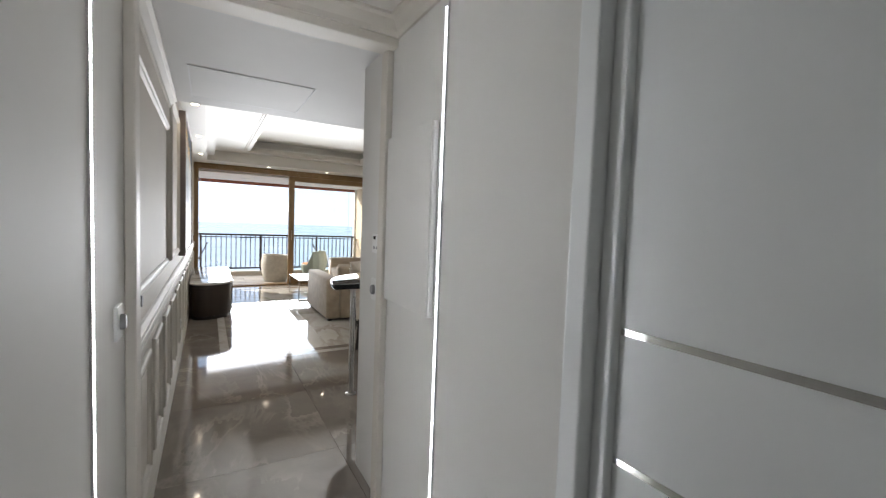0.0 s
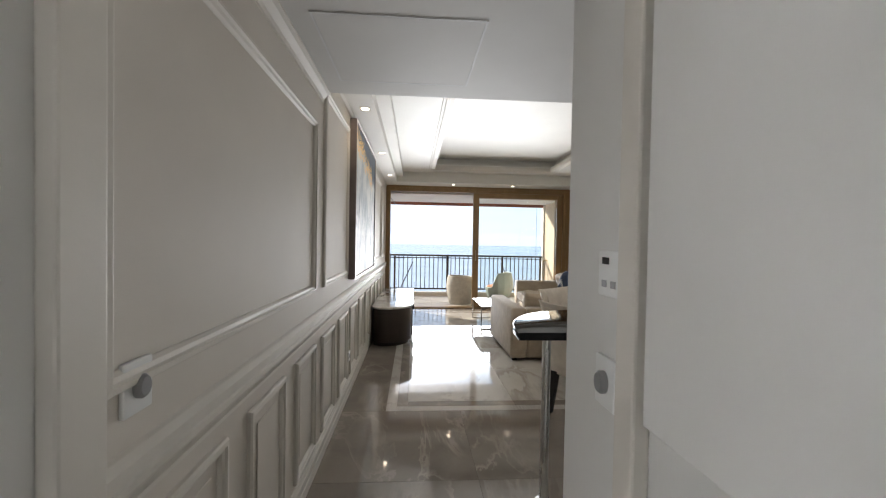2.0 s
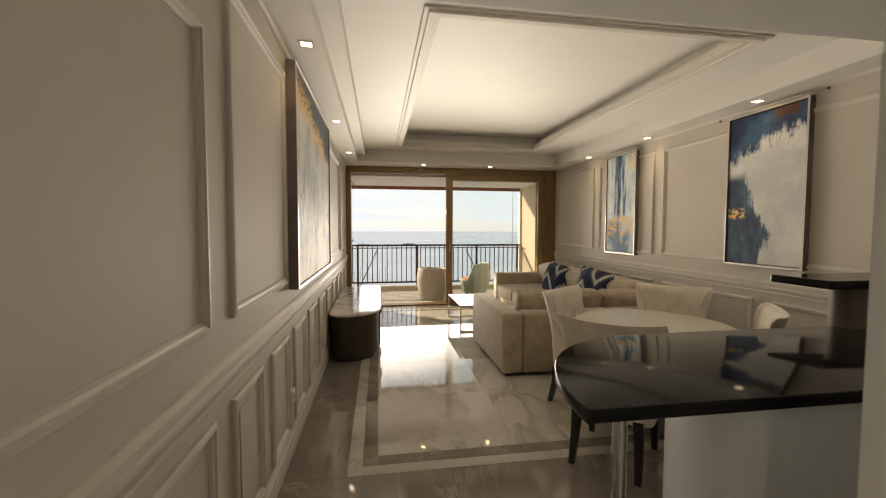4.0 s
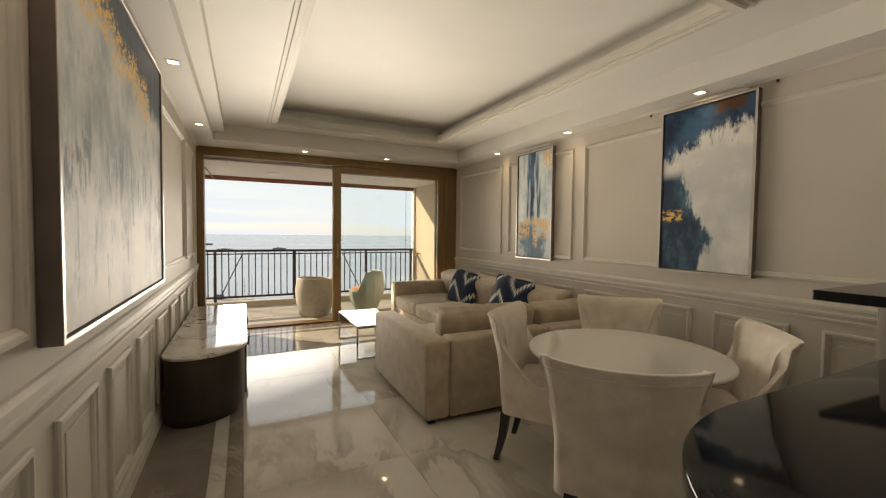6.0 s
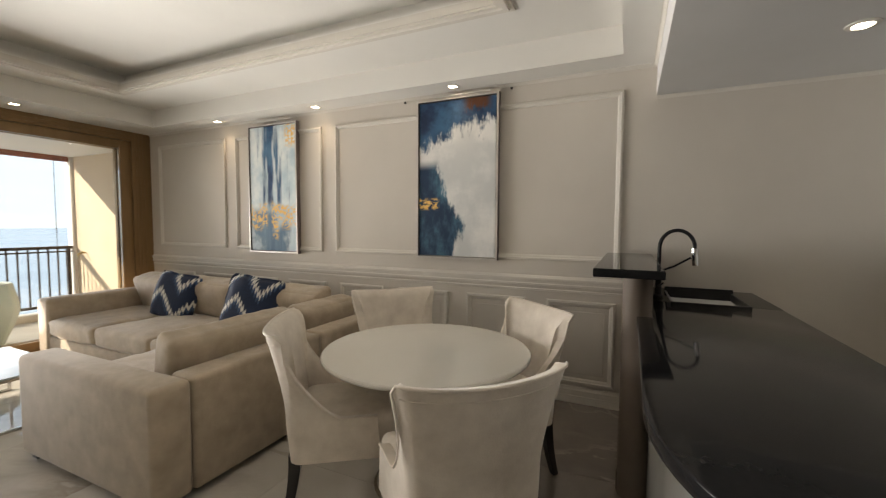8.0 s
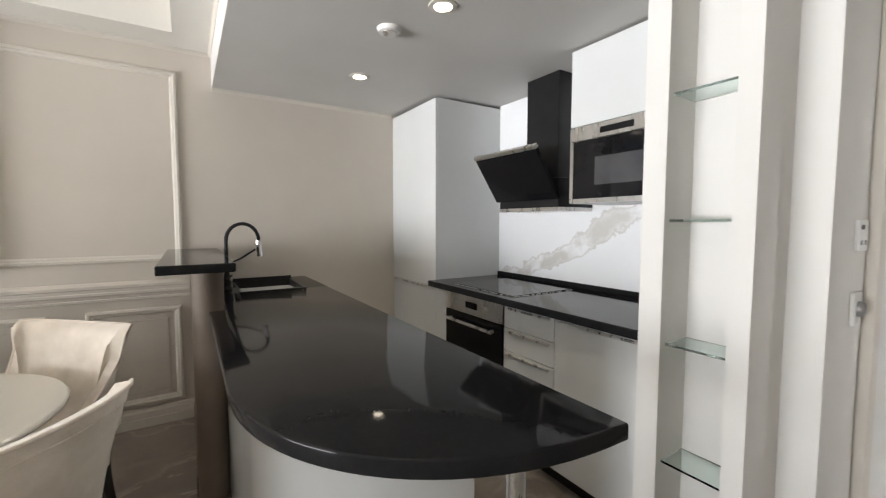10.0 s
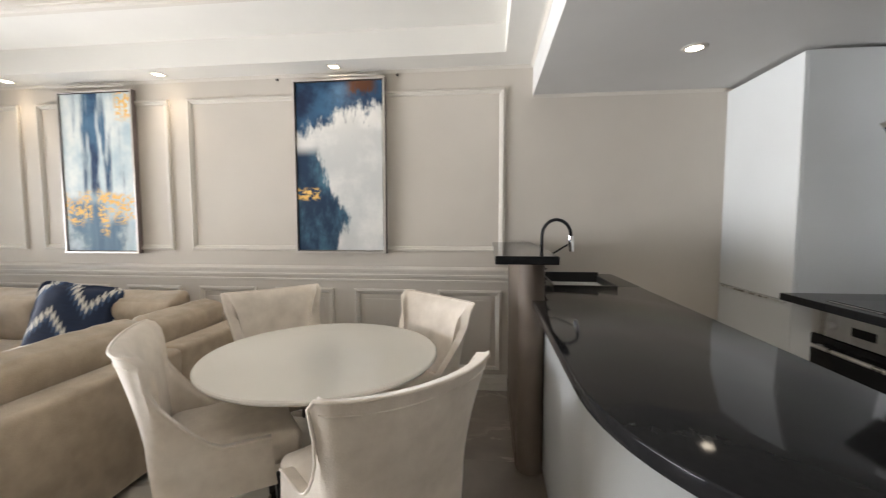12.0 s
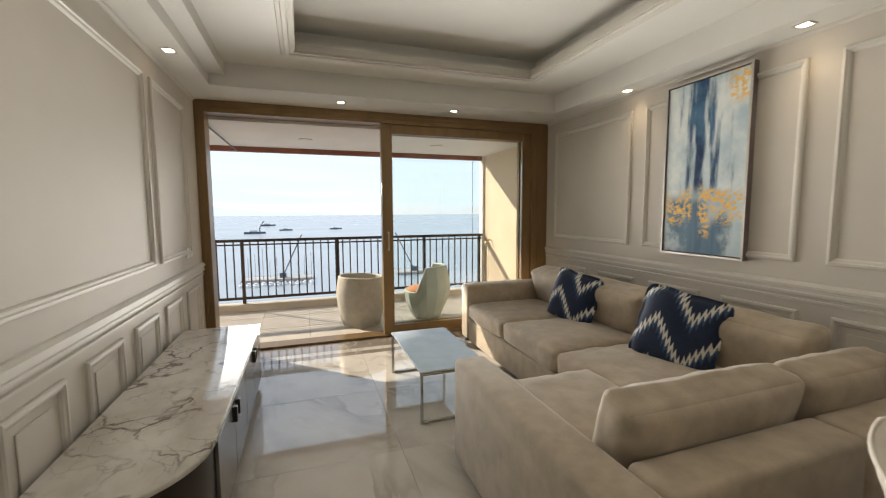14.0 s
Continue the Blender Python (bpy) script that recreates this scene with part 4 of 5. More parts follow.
def canvas_graph(name):
    m = bpy.data.materials.new(name)
    m.use_nodes = True
    nt = m.node_tree
    g = Graph(nt)
    tc = nt.nodes.new("ShaderNodeTexCoord")
    sx = nt.nodes.new("ShaderNodeSeparateXYZ")
    nt.links.new(tc.outputs["Generated"], sx.inputs[0])
    vec = tc.outputs["Object"]
    b = nt.nodes["Principled BSDF"]
    b.inputs["Roughness"].default_value = 0.6
    b.inputs["Specular IOR Level"].default_value = 0.3
    bp = nt.nodes.new("ShaderNodeBump")
    bp.inputs["Strength"].default_value, bp.inputs["Distance"].default_value = 0.35, 0.004
    nt.links.new(g.noise(vec, 22, 6, (1, 1, 0.5)), bp.inputs["Height"])
    nt.links.new(bp.outputs["Normal"], b.inputs["Normal"])
    return m, nt, g, sx.outputs["X"], sx.outputs["Z"], vec, b


def gold_flakes(g, vec, base, region, shift):
    fl = g.step(g.noise(vec, 30, 5, (1, 1, 1.3), 0.7, shift), 0.485, 0.515)
    return g.mix(g.op("MULTIPLY", fl, region), base, g.mix(g.noise(vec, 40, 3), (0.75, 0.36, 0.06), (0.95, 0.68, 0.25)))


def inside(g, a, lo, hi, soft_=0.04):
    return g.op("MULTIPLY", g.step(a, lo - soft_, lo + soft_), g.op("SUBTRACT", 1.0, g.step(a, hi - soft_, hi + soft_)))


def storm_canvas():
    m, nt, g, u, v, vec, b = canvas_graph("storm_canvas")
    n1 = g.op("SUBTRACT", g.noise(vec, 5.0, 7, (1, 1, 0.6), 0.6), 0.5)
    n2 = g.op("SUBTRACT", g.noise(vec, 14.0, 6, (1.6, 1, 0.5), 0.65, 3.0), 0.5)
    wob = g.op("ADD", g.op("MULTIPLY", n1, 0.38), g.op("MULTIPLY", n2, 0.26))
    pale = g.mix(g.step(g.noise(vec, 3.0, 6, (1, 1, 1), 0.6, 7), 0.4, 0.65), (0.56, 0.57, 0.56), (0.74, 0.73, 0.70))
    navy = g.mix(g.step(g.noise(vec, 4.0, 6, (1, 1, 1), 0.6, 9), 0.35, 0.7), (0.006, 0.018, 0.055), (0.03, 0.10, 0.19))
    teal = g.mix(g.step(g.noise(vec, 6.0, 6, (1, 1, 0.5), 0.65, 4), 0.38, 0.66), (0.008, 0.03, 0.07), (0.07, 0.18, 0.25))
    top = g.step(g.op("ADD", g.op("SUBTRACT", v, g.op("MULTIPLY_ADD", u, 0.15, 0.70)), wob), -0.015, 0.05)
    side = g.op("SUBTRACT", g.op("MULTIPLY_ADD", g.op("ABSOLUTE", g.op("SUBTRACT", v, 0.2)), -0.95, 0.62), u)
    low = g.step(g.op("ADD", side, wob), -0.015, 0.06)
    low = g.op("MULTIPLY", low, g.op("SUBTRACT", 1.0, g.step(v, 0.56, 0.64)))
    col = g.mix(low, pale, teal)
    col = g.mix(top, col, navy)
    rust = g.op("MULTIPLY", inside(g, u, 0.62, 0.92, 0.06), g.step(g.op("ADD", v, g.op("MULTIPLY", n2, 0.25)), 0.91, 0.96))
    col = g.mix(rust, col, (0.10, 0.036, 0.013))
    col = gold_flakes(g, vec, col, g.op("MULTIPLY", inside(g, u, -0.1, 0.27, 0.02), inside(g, v, 0.305, 0.375, 0.012)), 2.0)
    nt.links.new(col, b.inputs["Base Color"])
    return m


def fall_canvas():
    m, nt, g, u, v, vec, b = canvas_graph("waterfall_canvas")
    n1 = g.noise(vec, 9.0, 5, (1.6, 1, 0.18), 0.6)
    n2 = g.noise(vec, 4.0, 6, (1, 1, 0.8), 0.6, 5)
    pale = g.mix(g.step(n2, 0.35, 0.7), (0.44, 0.56, 0.61), (0.78, 0.81, 0.78))
    blue = g.mix(g.step(n2, 0.4, 0.65), (0.008, 0.035, 0.10), (0.07, 0.17, 0.28))
    centre = g.op("SUBTRACT", 1.0, g.op("MULTIPLY", g.op("ABSOLUTE", g.op("SUBTRACT", u, 0.46)), 3.0))
    streak = g.op("MULTIPLY", g.step(g.op("ADD", n1, g.op("MULTIPLY", centre, 0.30)), 0.57, 0.74), g.step(v, 0.30, 0.42))
    col = g.mix(streak, pale, blue)
    pool = g.op("MULTIPLY", g.step(g.op("ADD", n2, g.op("MULTIPLY", centre, 0.12)), 0.42, 0.62), inside(g, v, -0.1, 0.33, 0.05))
    col = g.mix(pool, col, g.mix(n1, (0.03, 0.08, 0.16), (0.20, 0.32, 0.40)))
    vw = g.op("ADD", v, g.op("MULTIPLY", g.op("SUBTRACT", n2, 0.5), 0.30))
    band = g.op("MULTIPLY", inside(g, vw, 0.21, 0.37, 0.03), g.op("SUBTRACT", 1.0, inside(g, u, 0.38, 0.47, 0.03)))
    drop = g.op("MULTIPLY", inside(g, v, 0.10, 0.24, 0.03), inside(g, u, 0.50, 0.62, 0.03))
    crest = g.op("MULTIPLY", g.step(u, 0.74, 0.84), g.step(v, 0.80, 0.88))
    reg = g.op("MINIMUM", 1.0, g.op("ADD", band, g.op("ADD", drop, crest)))
    col = gold_flakes(g, vec, col, reg, 6.0)
    nt.links.new(col, b.inputs["Base Color"])
    return m


def mist_canvas():
    m, nt, g, u, v, vec, b = canvas_graph("mist_canvas")
    n1 = g.noise(vec, 3.0, 8, (1, 1, 0.7), 0.62)
    n2 = g.noise(vec, 9.0, 6, (1.5, 1, 0.4), 0.65, 3)
    fine = g.noise(vec, 26.0, 5, (1.6, 1, 0.35), 0.7, 7)
    pale = g.mix(g.step(n1, 0.38, 0.60), (0.36, 0.40, 0.42), (0.66, 0.66, 0.63))
    low = g.op("SUBTRACT", 1.0, g.step(v, 0.42, 0.66))
    col = g.mix(g.op("MULTIPLY", g.step(g.op("ADD", n2, g.op("MULTIPLY", g.op("ABSOLUTE", g.op("SUBTRACT", v, 0.36)), -0.35)), 0.47, 0.58), low), pale, (0.17, 0.21, 0.24))
    col = g.mix(g.op("MULTIPLY", g.op("MULTIPLY", g.step(fine, 0.52, 0.62), low), 0.75), col, (0.74, 0.76, 0.76))
    col = g.mix(g.op("MULTIPLY", g.step(fine, 0.60, 0.66), 0.5), col, (0.30, 0.34, 0.36))
    edge = g.op("ADD", g.op("ADD", v, g.op("MULTIPLY", g.op("SUBTRACT", n1, 0.5), 0.35)), g.op("MULTIPLY", g.op("SUBTRACT", u, 0.5), 0.20))
    top = g.step(edge, 0.80, 0.90)
    col = g.mix(top, col, g.mix(n2, (0.02, 0.035, 0.06), (0.12, 0.15, 0.19)))
    col = gold_flakes(g, vec, col, g.op("MULTIPLY", inside(g, edge, 0.76, 0.92, 0.03), inside(g, u, 0.0, 0.8, 0.05)), 4.0)
    nt.links.new(col, b.inputs["Base Color"])
    return m


def painting(m, w, h, d, canvas, label):
    """A framed canvas: local x along it, z up, hanging with its back at y = 0 and facing -y."""
    root = thing("painting", m, label, "painting")
    t = 0.016
    for x0, x1, z0, z1 in ((0, w, 0, t), (0, w, h - t, h), (0, t, t, h - t), (w - t, w, t, h - t)):
        fb = part("frame_bar", box(x0, x1, -d, -0.002, z0, z1, 0.001, 1), FRAMEB, root, "dark wood frame bar")
        part("front_edge", box(x0, x1, -d - 0.003, -d, z0, z1, 0.001, 1), FRAMEM, fb, "silver front edge")
    part("backing", box(t, w - t, -0.012, -0.003, t, h - t), FRAMEB, root)
    part("canvas", box(t + 0.008, w - t - 0.008, -d + 0.008, -0.0125, t + 0.008, h - t - 0.008), canvas, root)
    return root


painting(pose(W - 0.001, 6.225, 1.070, 0, 0, -90), 0.735, 1.345, 0.05, storm_canvas(), "large abstract canvas in navy, white and gold, silver frame")
painting(pose(W - 0.001, 8.285, 1.055, 0, 0, -90), 0.685, 1.345, 0.05, fall_canvas(), "abstract canvas in pale blue and gold, silver frame")
painting(pose(0.001, 5.44, 1.016, 0, 0, 90), 1.735, 1.395, 0.06, mist_canvas(), "large abstract canvas in misty grey with dark top")
# small dark picture hooks under the ceiling
for y in (6.366, 5.40):
    h = thing("picture_hook", pose(W, y, 2.437), "small dark picture hook high on the wall", "hook")
    part("pin", box(-0.014, 0.0, -0.008, 0.008, -0.010, 0.008, 0.002, 1), GREYH, h)
# picture light rails over the two canvases on the right wall
for y0, y1 in ((5.55, 6.06), (7.65, 8.2)):
    r = thing("picture_light", pose(W, (y0 + y1) / 2, 2.425), "slim unlit picture light rail over a canvas", "lamp")
    part("bar", box(-0.075, -0.055, -(y1 - y0) / 2, (y1 - y0) / 2, -0.004, 0.004, 0.002), TRIM, r)
    part("arm", box(-0.06, 0.0, -0.01, 0.01, -0.002, 0.003, 0.001), TRIM, r)

# ---- kitchen ----
BLACKSTONE = material("black_granite", (0.013, 0.013, 0.014), (0.016, 0.016, 0.017), 0.07, scale=60, rough_var=0.004, spec=0.14)
UNITW = material("white_unit", (0.62, 0.635, 0.63), (0.66, 0.675, 0.67), 0.25, scale=1.5, rough_var=0.04)
BLACKG = material("black_glass", (0.006, 0.006, 0.007), (0.010, 0.010, 0.011), 0.05, rough_var=0.02, spec=0.25)
BLACKM = material("black_metal", (0.010, 0.010, 0.011), (0.018, 0.018, 0.019), 0.3, spec=0.25)
CHROME = material("chrome", (0.70, 0.70, 0.70), (0.76, 0.76, 0.76), 0.08, 1.0)


def splash_marble():
    """White marble crossed by one broad slanting vein."""
    m = bpy.data.materials.new("white_splash_marble")
    m.use_nodes = True
    nt = m.node_tree
    g = Graph(nt)
    obj = nt.nodes.new("ShaderNodeTexCoord").outputs["Object"]
    xyz = nt.nodes.new("ShaderNodeSeparateXYZ")
    nt.links.new(obj, xyz.inputs[0])
    wob = g.noise(obj, 3.2, 7, (1, 1, 1), 0.6)
    slant = g.op("ADD", g.op("MULTIPLY_ADD", xyz.outputs["X"], 0.46, -2.30), g.op("ADD", xyz.outputs["Z"], g.op("MULTIPLY_ADD", wob, 0.42, -0.21)))
    away = g.op("ABSOLUTE", slant)
    fill = g.op("MULTIPLY", g.op("SUBTRACT", 1.0, g.step(away, 0.02, 0.075)), g.step(g.noise(obj, 5.0, 5, (1, 1, 1), 0.6, 3.0), 0.36, 0.56))
    rim = g.op("SUBTRACT", 1.0, g.step(g.op("ABSOLUTE", g.op("SUBTRACT", away, 0.055)), 0.002, 0.014))
    col = g.mix(wob, (0.80, 0.82, 0.83), (0.86, 0.87, 0.88))
    col = g.mix(g.op("MULTIPLY", fill, 0.75), col, (0.55, 0.53, 0.49))
    col = g.mix(g.op("MULTIPLY", rim, 0.4), col, (0.42, 0.39, 0.34))
    b = nt.nodes["Principled BSDF"]
    nt.links.new(col, b.inputs["Base Color"])
    nt.links.new(g.op("MULTIPLY_ADD", wob, 0.08, 0.04), b.inputs["Roughness"])
    return m


SPLASH = splash_marble()
TAUPE_POST = material("taupe_stone_post", (0.15, 0.118, 0.094), (0.21, 0.17, 0.138), 0.6, scale=3, spec=0.3, bump=0.08)
WT0, WT1 = 0.885, 0.925

penin = thing("peninsula_unit", pose(0, 0, 0), "white curved peninsula base unit under the dark worktop", "cabinet")
cx, cy, r = 1.95, 3.84, 0.57
out = [(W - 0.002, 3.84), (cx - 0.40, 3.84)]
out += [(cx - 0.40 * math.cos(a), cy + r * math.sin(a)) for a in [math.pi / 2 * k / 14 for k in range(1, 15)]]
out += [(W - 0.002, cy + r)]
smooth(part("body", prism(out[::-1], 0.0, WT0), UNITW, penin), 30)
leg = part("leg", lathe([(0.045, 0.0), (0.045, 0.006), (0.022, 0.012), (0.022, WT0 - 0.01), (0.04, WT0)], 24), METAL, penin, "brushed steel support leg")
smooth(leg).location = (1.27, 3.93, 0)

# worktop with its rounded end and the cut-out for the sink
SKX0, SKX1, SKY0, SKY1 = 3.24, 3.70, 3.92, 4.30
worktop = thing("peninsula_worktop", pose(0, 0, 0), "polished black granite worktop with rounded end", "worktop")
out = [(SKX0, 3.79), (SKX0, 4.405), (2.757, 4.405), (2.757, 4.48), (1.75, 4.48)]
out += [(1.75 - 0.665 * math.sin(a) ** 0.88, 3.79 + 0.69 * max(0.0, math.cos(a)) ** 0.88) for a in [math.pi / 2 * k / 24 for k in range(1, 25)]]
smooth(part("slab", prism(out, WT0, WT1, 0.006, 3), BLACKSTONE, worktop), 30)
bm = box(SKX0, W - 0.002, 3.79, SKY0, WT0, WT1)
add_box(bm, SKX0, W - 0.002, SKY1, 4.405, WT0, WT1)
add_box(bm, SKX1, W - 0.002, SKY0, SKY1, WT0, WT1)
part("slab_end", bm, BLACKSTONE, worktop)
sink = thing("sink", pose(0, 0, 0), "black undermounted kitchen sink", "sink")
bm = box(SKX0, SKX0 + 0.012, SKY0, SKY1, 0.74, WT1 + 0.004, 0.002, 1)
add_box(bm, SKX1 - 0.012, SKX1, SKY0, SKY1, 0.74, WT1 + 0.03, 0.002, 1)
add_box(bm, SKX0, SKX1, SKY0, SKY0 + 0.012, 0.74, WT1 + 0.004, 0.002, 1)
add_box(bm, SKX0, SKX1, SKY1 - 0.012, SKY1, 0.74, WT1 + 0.004, 0.002, 1)
add_box(bm, SKX0, SKX1, SKY0, SKY1, 0.735, 0.745)
part("basin", bm, BLACKM, sink)

faucet = thing("faucet", pose(3.40, 4.355, WT1), "black arched kitchen tap with chrome spray head", "tap")
part("foot", lathe([(0.028, 0.0), (0.028, 0.012), (0.02, 0.02), (0.017, 0.10), (0.013, 0.11)], 20), BLACKM, faucet)
arc = [(0, 0, 0.10), (0, 0, 0.30)] + [(0, -0.092 + 0.092 * math.cos(a), 0.30 + 0.105 * math.sin(a)) for a in [math.pi * k / 14 for k in range(1, 14)]] + [(0, -0.184, 0.29)]
smooth(part("hose", tube(arc, 0.011, 12), BLACKM, faucet))
smooth(part("spray_head", tube([(0, -0.184, 0.29), (0, -0.190, 0.20)], 0.017, 14), CHROME, faucet, "chrome spray head"))
smooth(part("collar", tube([(0, -0.183, 0.275), (0, -0.184, 0.30)], 0.019, 14), CHROME, faucet))
smooth(part("holder", tube([(0, 0, 0.155), (0, -0.08, 0.19), (0, -0.165, 0.245)], 0.006, 8), BLACKM, faucet))
smooth(part("lever", tube([(-0.02, 0, 0.07), (-0.075, -0.02, 0.095)], 0.006, 8), BLACKM, faucet))

barwall = thing("bar_support", pose(0, 0, 0), "taupe stone half wall carrying the raised bar", "half wall")
part("body", box(2.829, W - 0.002, 4.41, 4.545, 0.0, 1.12), TAUPE_POST, barwall)
nose = [(2.828 + 0.0675 * math.cos(a), 4.4775 + 0.0675 * math.sin(a)) for a in [math.pi / 2 + math.pi * k / 16 for k in range(17)]]
smooth(part("rounded_end", prism(nose, 0.0, 1.12), TAUPE_POST, barwall, "rounded taupe stone end"), 30)
part("foot_plate", box(2.84, W - 0.002, 4.546, 4.552, 0.0, 0.10, 0.002, 1), TAUPE_POST, barwall)
bartop = tagged(part("bar_counter", box(2.595, W - 0.002, 4.375, 4.67, 1.12, 1.16, 0.006), BLACKSTONE), "polished black granite raised bar top", "bar top")

# back run
KY = 2.44
tagged(part("wall_splash", box(1.44, 3.12, 2.25, KY, -0.05, CK - 0.002), SPLASH), "white veined marble splashback behind the hob", "wall", kind="structure")
FR = 3.035


def unit(name, label, x0, x1, z0=0.10, z1=0.884):
    u = thing(name, pose(0, 0, 0), label, "cabinet")
    part("carcass", box(x0 + 0.001, x1 - 0.001, KY + 0.002, FR - 0.02, z0, z1), UNITW, u)
    part("toe_kick", box(x0 + 0.001, x1 - 0.001, KY + 0.002, FR - 0.07, 0.0, z0), BLACKM, u)
    return u


def front(u, name, x0, x1, z0, z1, grip=True):
    d = part(name, box(x0 + 0.002, x1 - 0.002, FR - 0.02, FR, z0 + 0.0015, z1 - 0.0015, 0.0015, 1), UNITW, u)
    if grip:
        part("grip", box(x0 + 0.03, x1 - 0.03, FR, FR + 0.016, z1 - 0.022, z1 - 0.010, 0.002, 1), METAL, d, "slim steel edge grip")
    return d


u = unit("base_unit", "white kitchen base unit with a steel edge grip", 1.445, 1.98)
front(u, "door", 1.445, 1.98, 0.10, 0.875)
u = unit("drawer_unit", "white kitchen drawer unit with four steel grips", 1.98, 2.36)
for z0, z1 in ((0.745, 0.875), (0.615, 0.743), (0.36, 0.613), (0.10, 0.358)):
    front(u, "drawer", 1.98, 2.36, z0, z1)
u = unit("oven_unit", "white housing of the built-in oven", 2.36, 2.96, 0.10, 0.27)
front(u, "drawer", 2.36, 2.96, 0.10, 0.275, False)
u = unit("filler_unit", "narrow white filler unit beside the oven", 2.96, 3.118)
front(u, "door", 2.96, 3.118, 0.10, 0.875, False)
oven = thing("oven", pose(0, 0, 0), "built-in oven with steel panel and black glass door", "oven")
part("housing", box(2.362, 2.958, KY + 0.02, FR - 0.005, 0.271, 0.884), BLACKM, oven)
pan = part("control_panel", box(2.365, 2.955, FR - 0.005, FR + 0.012, 0.755, 0.875, 0.002, 1), METAL, oven, "brushed steel control panel")
part("display", box(2.60, 2.72, FR + 0.012, FR + 0.0145, 0.795, 0.835), BLACKG, pan)
for x in (2.51, 2.82):
    k = part("knob", lathe([(0.018, 0.0), (0.018, 0.022), (0.015, 0.026)], 20), METAL, pan)
    k.data.transform(Matrix.Translation((x, FR + 0.012, 0.815)) @ Matrix.Rotation(-math.pi / 2, 4, "X"))
dr = part("oven_door", box(2.365, 2.955, FR - 0.005, FR + 0.012, 0.275, 0.75, 0.002, 1), BLACKG, oven, "black glass oven door")
bm = tube([(2.42, FR + 0.045, 0.70), (2.90, FR + 0.045, 0.70)], 0.010, 12)
for x in (2.44, 2.88):
    add_box(bm, x - 0.008, x + 0.008, FR + 0.012, FR + 0.045, 0.692, 0.708)
part("handle", bm, METAL, dr, "steel bar handle")

ctop = thing("kitchen_worktop", pose(0, 0, 0), "polished black granite worktop along the splashback", "worktop")
part("slab", box(1.443, 3.118, KY + 0.002, 3.10, WT0, WT1, 0.005), BLACKSTONE, ctop)
part("upstand", box(1.443, 3.118, KY + 0.002, KY + 0.018, WT1, WT1 + 0.03, 0.002, 1), BLACKSTONE, ctop)
hob = thing("hob", pose(0, 0, 0), "black glass induction hob set on the worktop", "hob")
part("glass", box(2.29, 2.88, 2.56, 3.03, WT1, WT1 + 0.006, 0.002, 1), BLACKG, hob)
part("edge", box(2.284, 2.886, 2.554, 3.036, WT1, WT1 + 0.003), METAL, hob)

tall = thing("tall_cabinet", pose(0, 0, 0), "tall white kitchen cabinet with two doors", "cabinet")
part("carcass", box(3.12, W - 0.002, KY - 0.18, 3.012, 0.0, 2.225), UNITW, tall)
part("door", box(3.122, W - 0.004, 3.012, 3.032, 0.10, 0.868, 0.0015, 1), UNITW, tall)
part("door", box(3.122, W - 0.004, 3.012, 3.032, 0.872, 2.223, 0.0015, 1), UNITW, tall)
part("grip", box(3.16, W - 0.05, 3.032, 3.046, 0.856, 0.866, 0.002, 1), METAL, tall)

wallu = thing("wall_cabinet", pose(0, 0, 0), "white wall cabinet above the microwave", "cabinet")
part("carcass", box(1.443, 2.11, KY + 0.002, 2.78, 1.838, 2.235), UNITW, wallu)
part("door", box(1.445, 2.108, 2.78, 2.80, 1.84, 2.233, 0.0015, 1), UNITW, wallu)
mw = thing("microwave", pose(0, 0, 0), "built-in microwave with steel trim and black glass door", "microwave")
part("housing", box(1.445, 2.11, KY + 0.002, 2.785, 1.44, 1.836), UNITW, mw)
part("control_panel", box(1.50, 2.108, 2.785, 2.805, 1.762, 1.834, 0.002, 1), METAL, mw, "brushed steel control strip")
part("display", box(1.74, 1.92, 2.805, 2.807, 1.782, 1.812), BLACKG, mw)
part("trim", box(1.50, 2.108, 2.785, 2.803, 1.442, 1.462, 0.002, 1), METAL, mw)
part("trim", box(2.085, 2.108, 2.785, 2.803, 1.464, 1.76, 0.002, 1), METAL, mw)
d = part("door", box(1.50, 2.083, 2.785, 2.800, 1.464, 1.76, 0.002, 1), BLACKG, mw, "black glass door")
part("viewing_window", box(1.62, 1.95, 2.8, 2.8015, 1.53, 1.67), material("smoked_window", (0.05, 0.05, 0.055), (0.07, 0.07, 0.075), 0.08), d)

hood = thing("extractor_hood", pose(0, 0, 0), "slanted black glass extractor hood with black chimney", "extractor hood")
part("chimney", box(2.33, 2.60, KY + 0.002, 2.65, 1.5, CK - 0.001, 0.003, 1), BLACKM, hood)
part("box", box(2.235, 2.75, KY + 0.002, 2.745, 1.43, 1.60, 0.003, 1), BLACKM, hood)
bm = box(2.21, 2.75, -0.011, 0.011, 0.0, 0.34, 0.002, 1)
bm.transform(Matrix.Translation((0, 2.765, 1.478)) @ Matrix.Rotation(-0.60, 4, "X"))
panel = part("glass_panel", bm, BLACKG, hood, "black glass front panel")
bm = box(2.208, 2.752, -0.013, 0.014, 0.318, 0.342, 0.002, 1)
bm.transform(Matrix.Translation((0, 2.765, 1.478)) @ Matrix.Rotation(-0.60, 4, "X"))
part("top_trim", bm, METAL, panel, "steel top edge")
part("bottom_trim", box(2.233, 2.752, KY + 0.01, 2.752, 1.408, 1.430, 0.002, 1), METAL, hood)

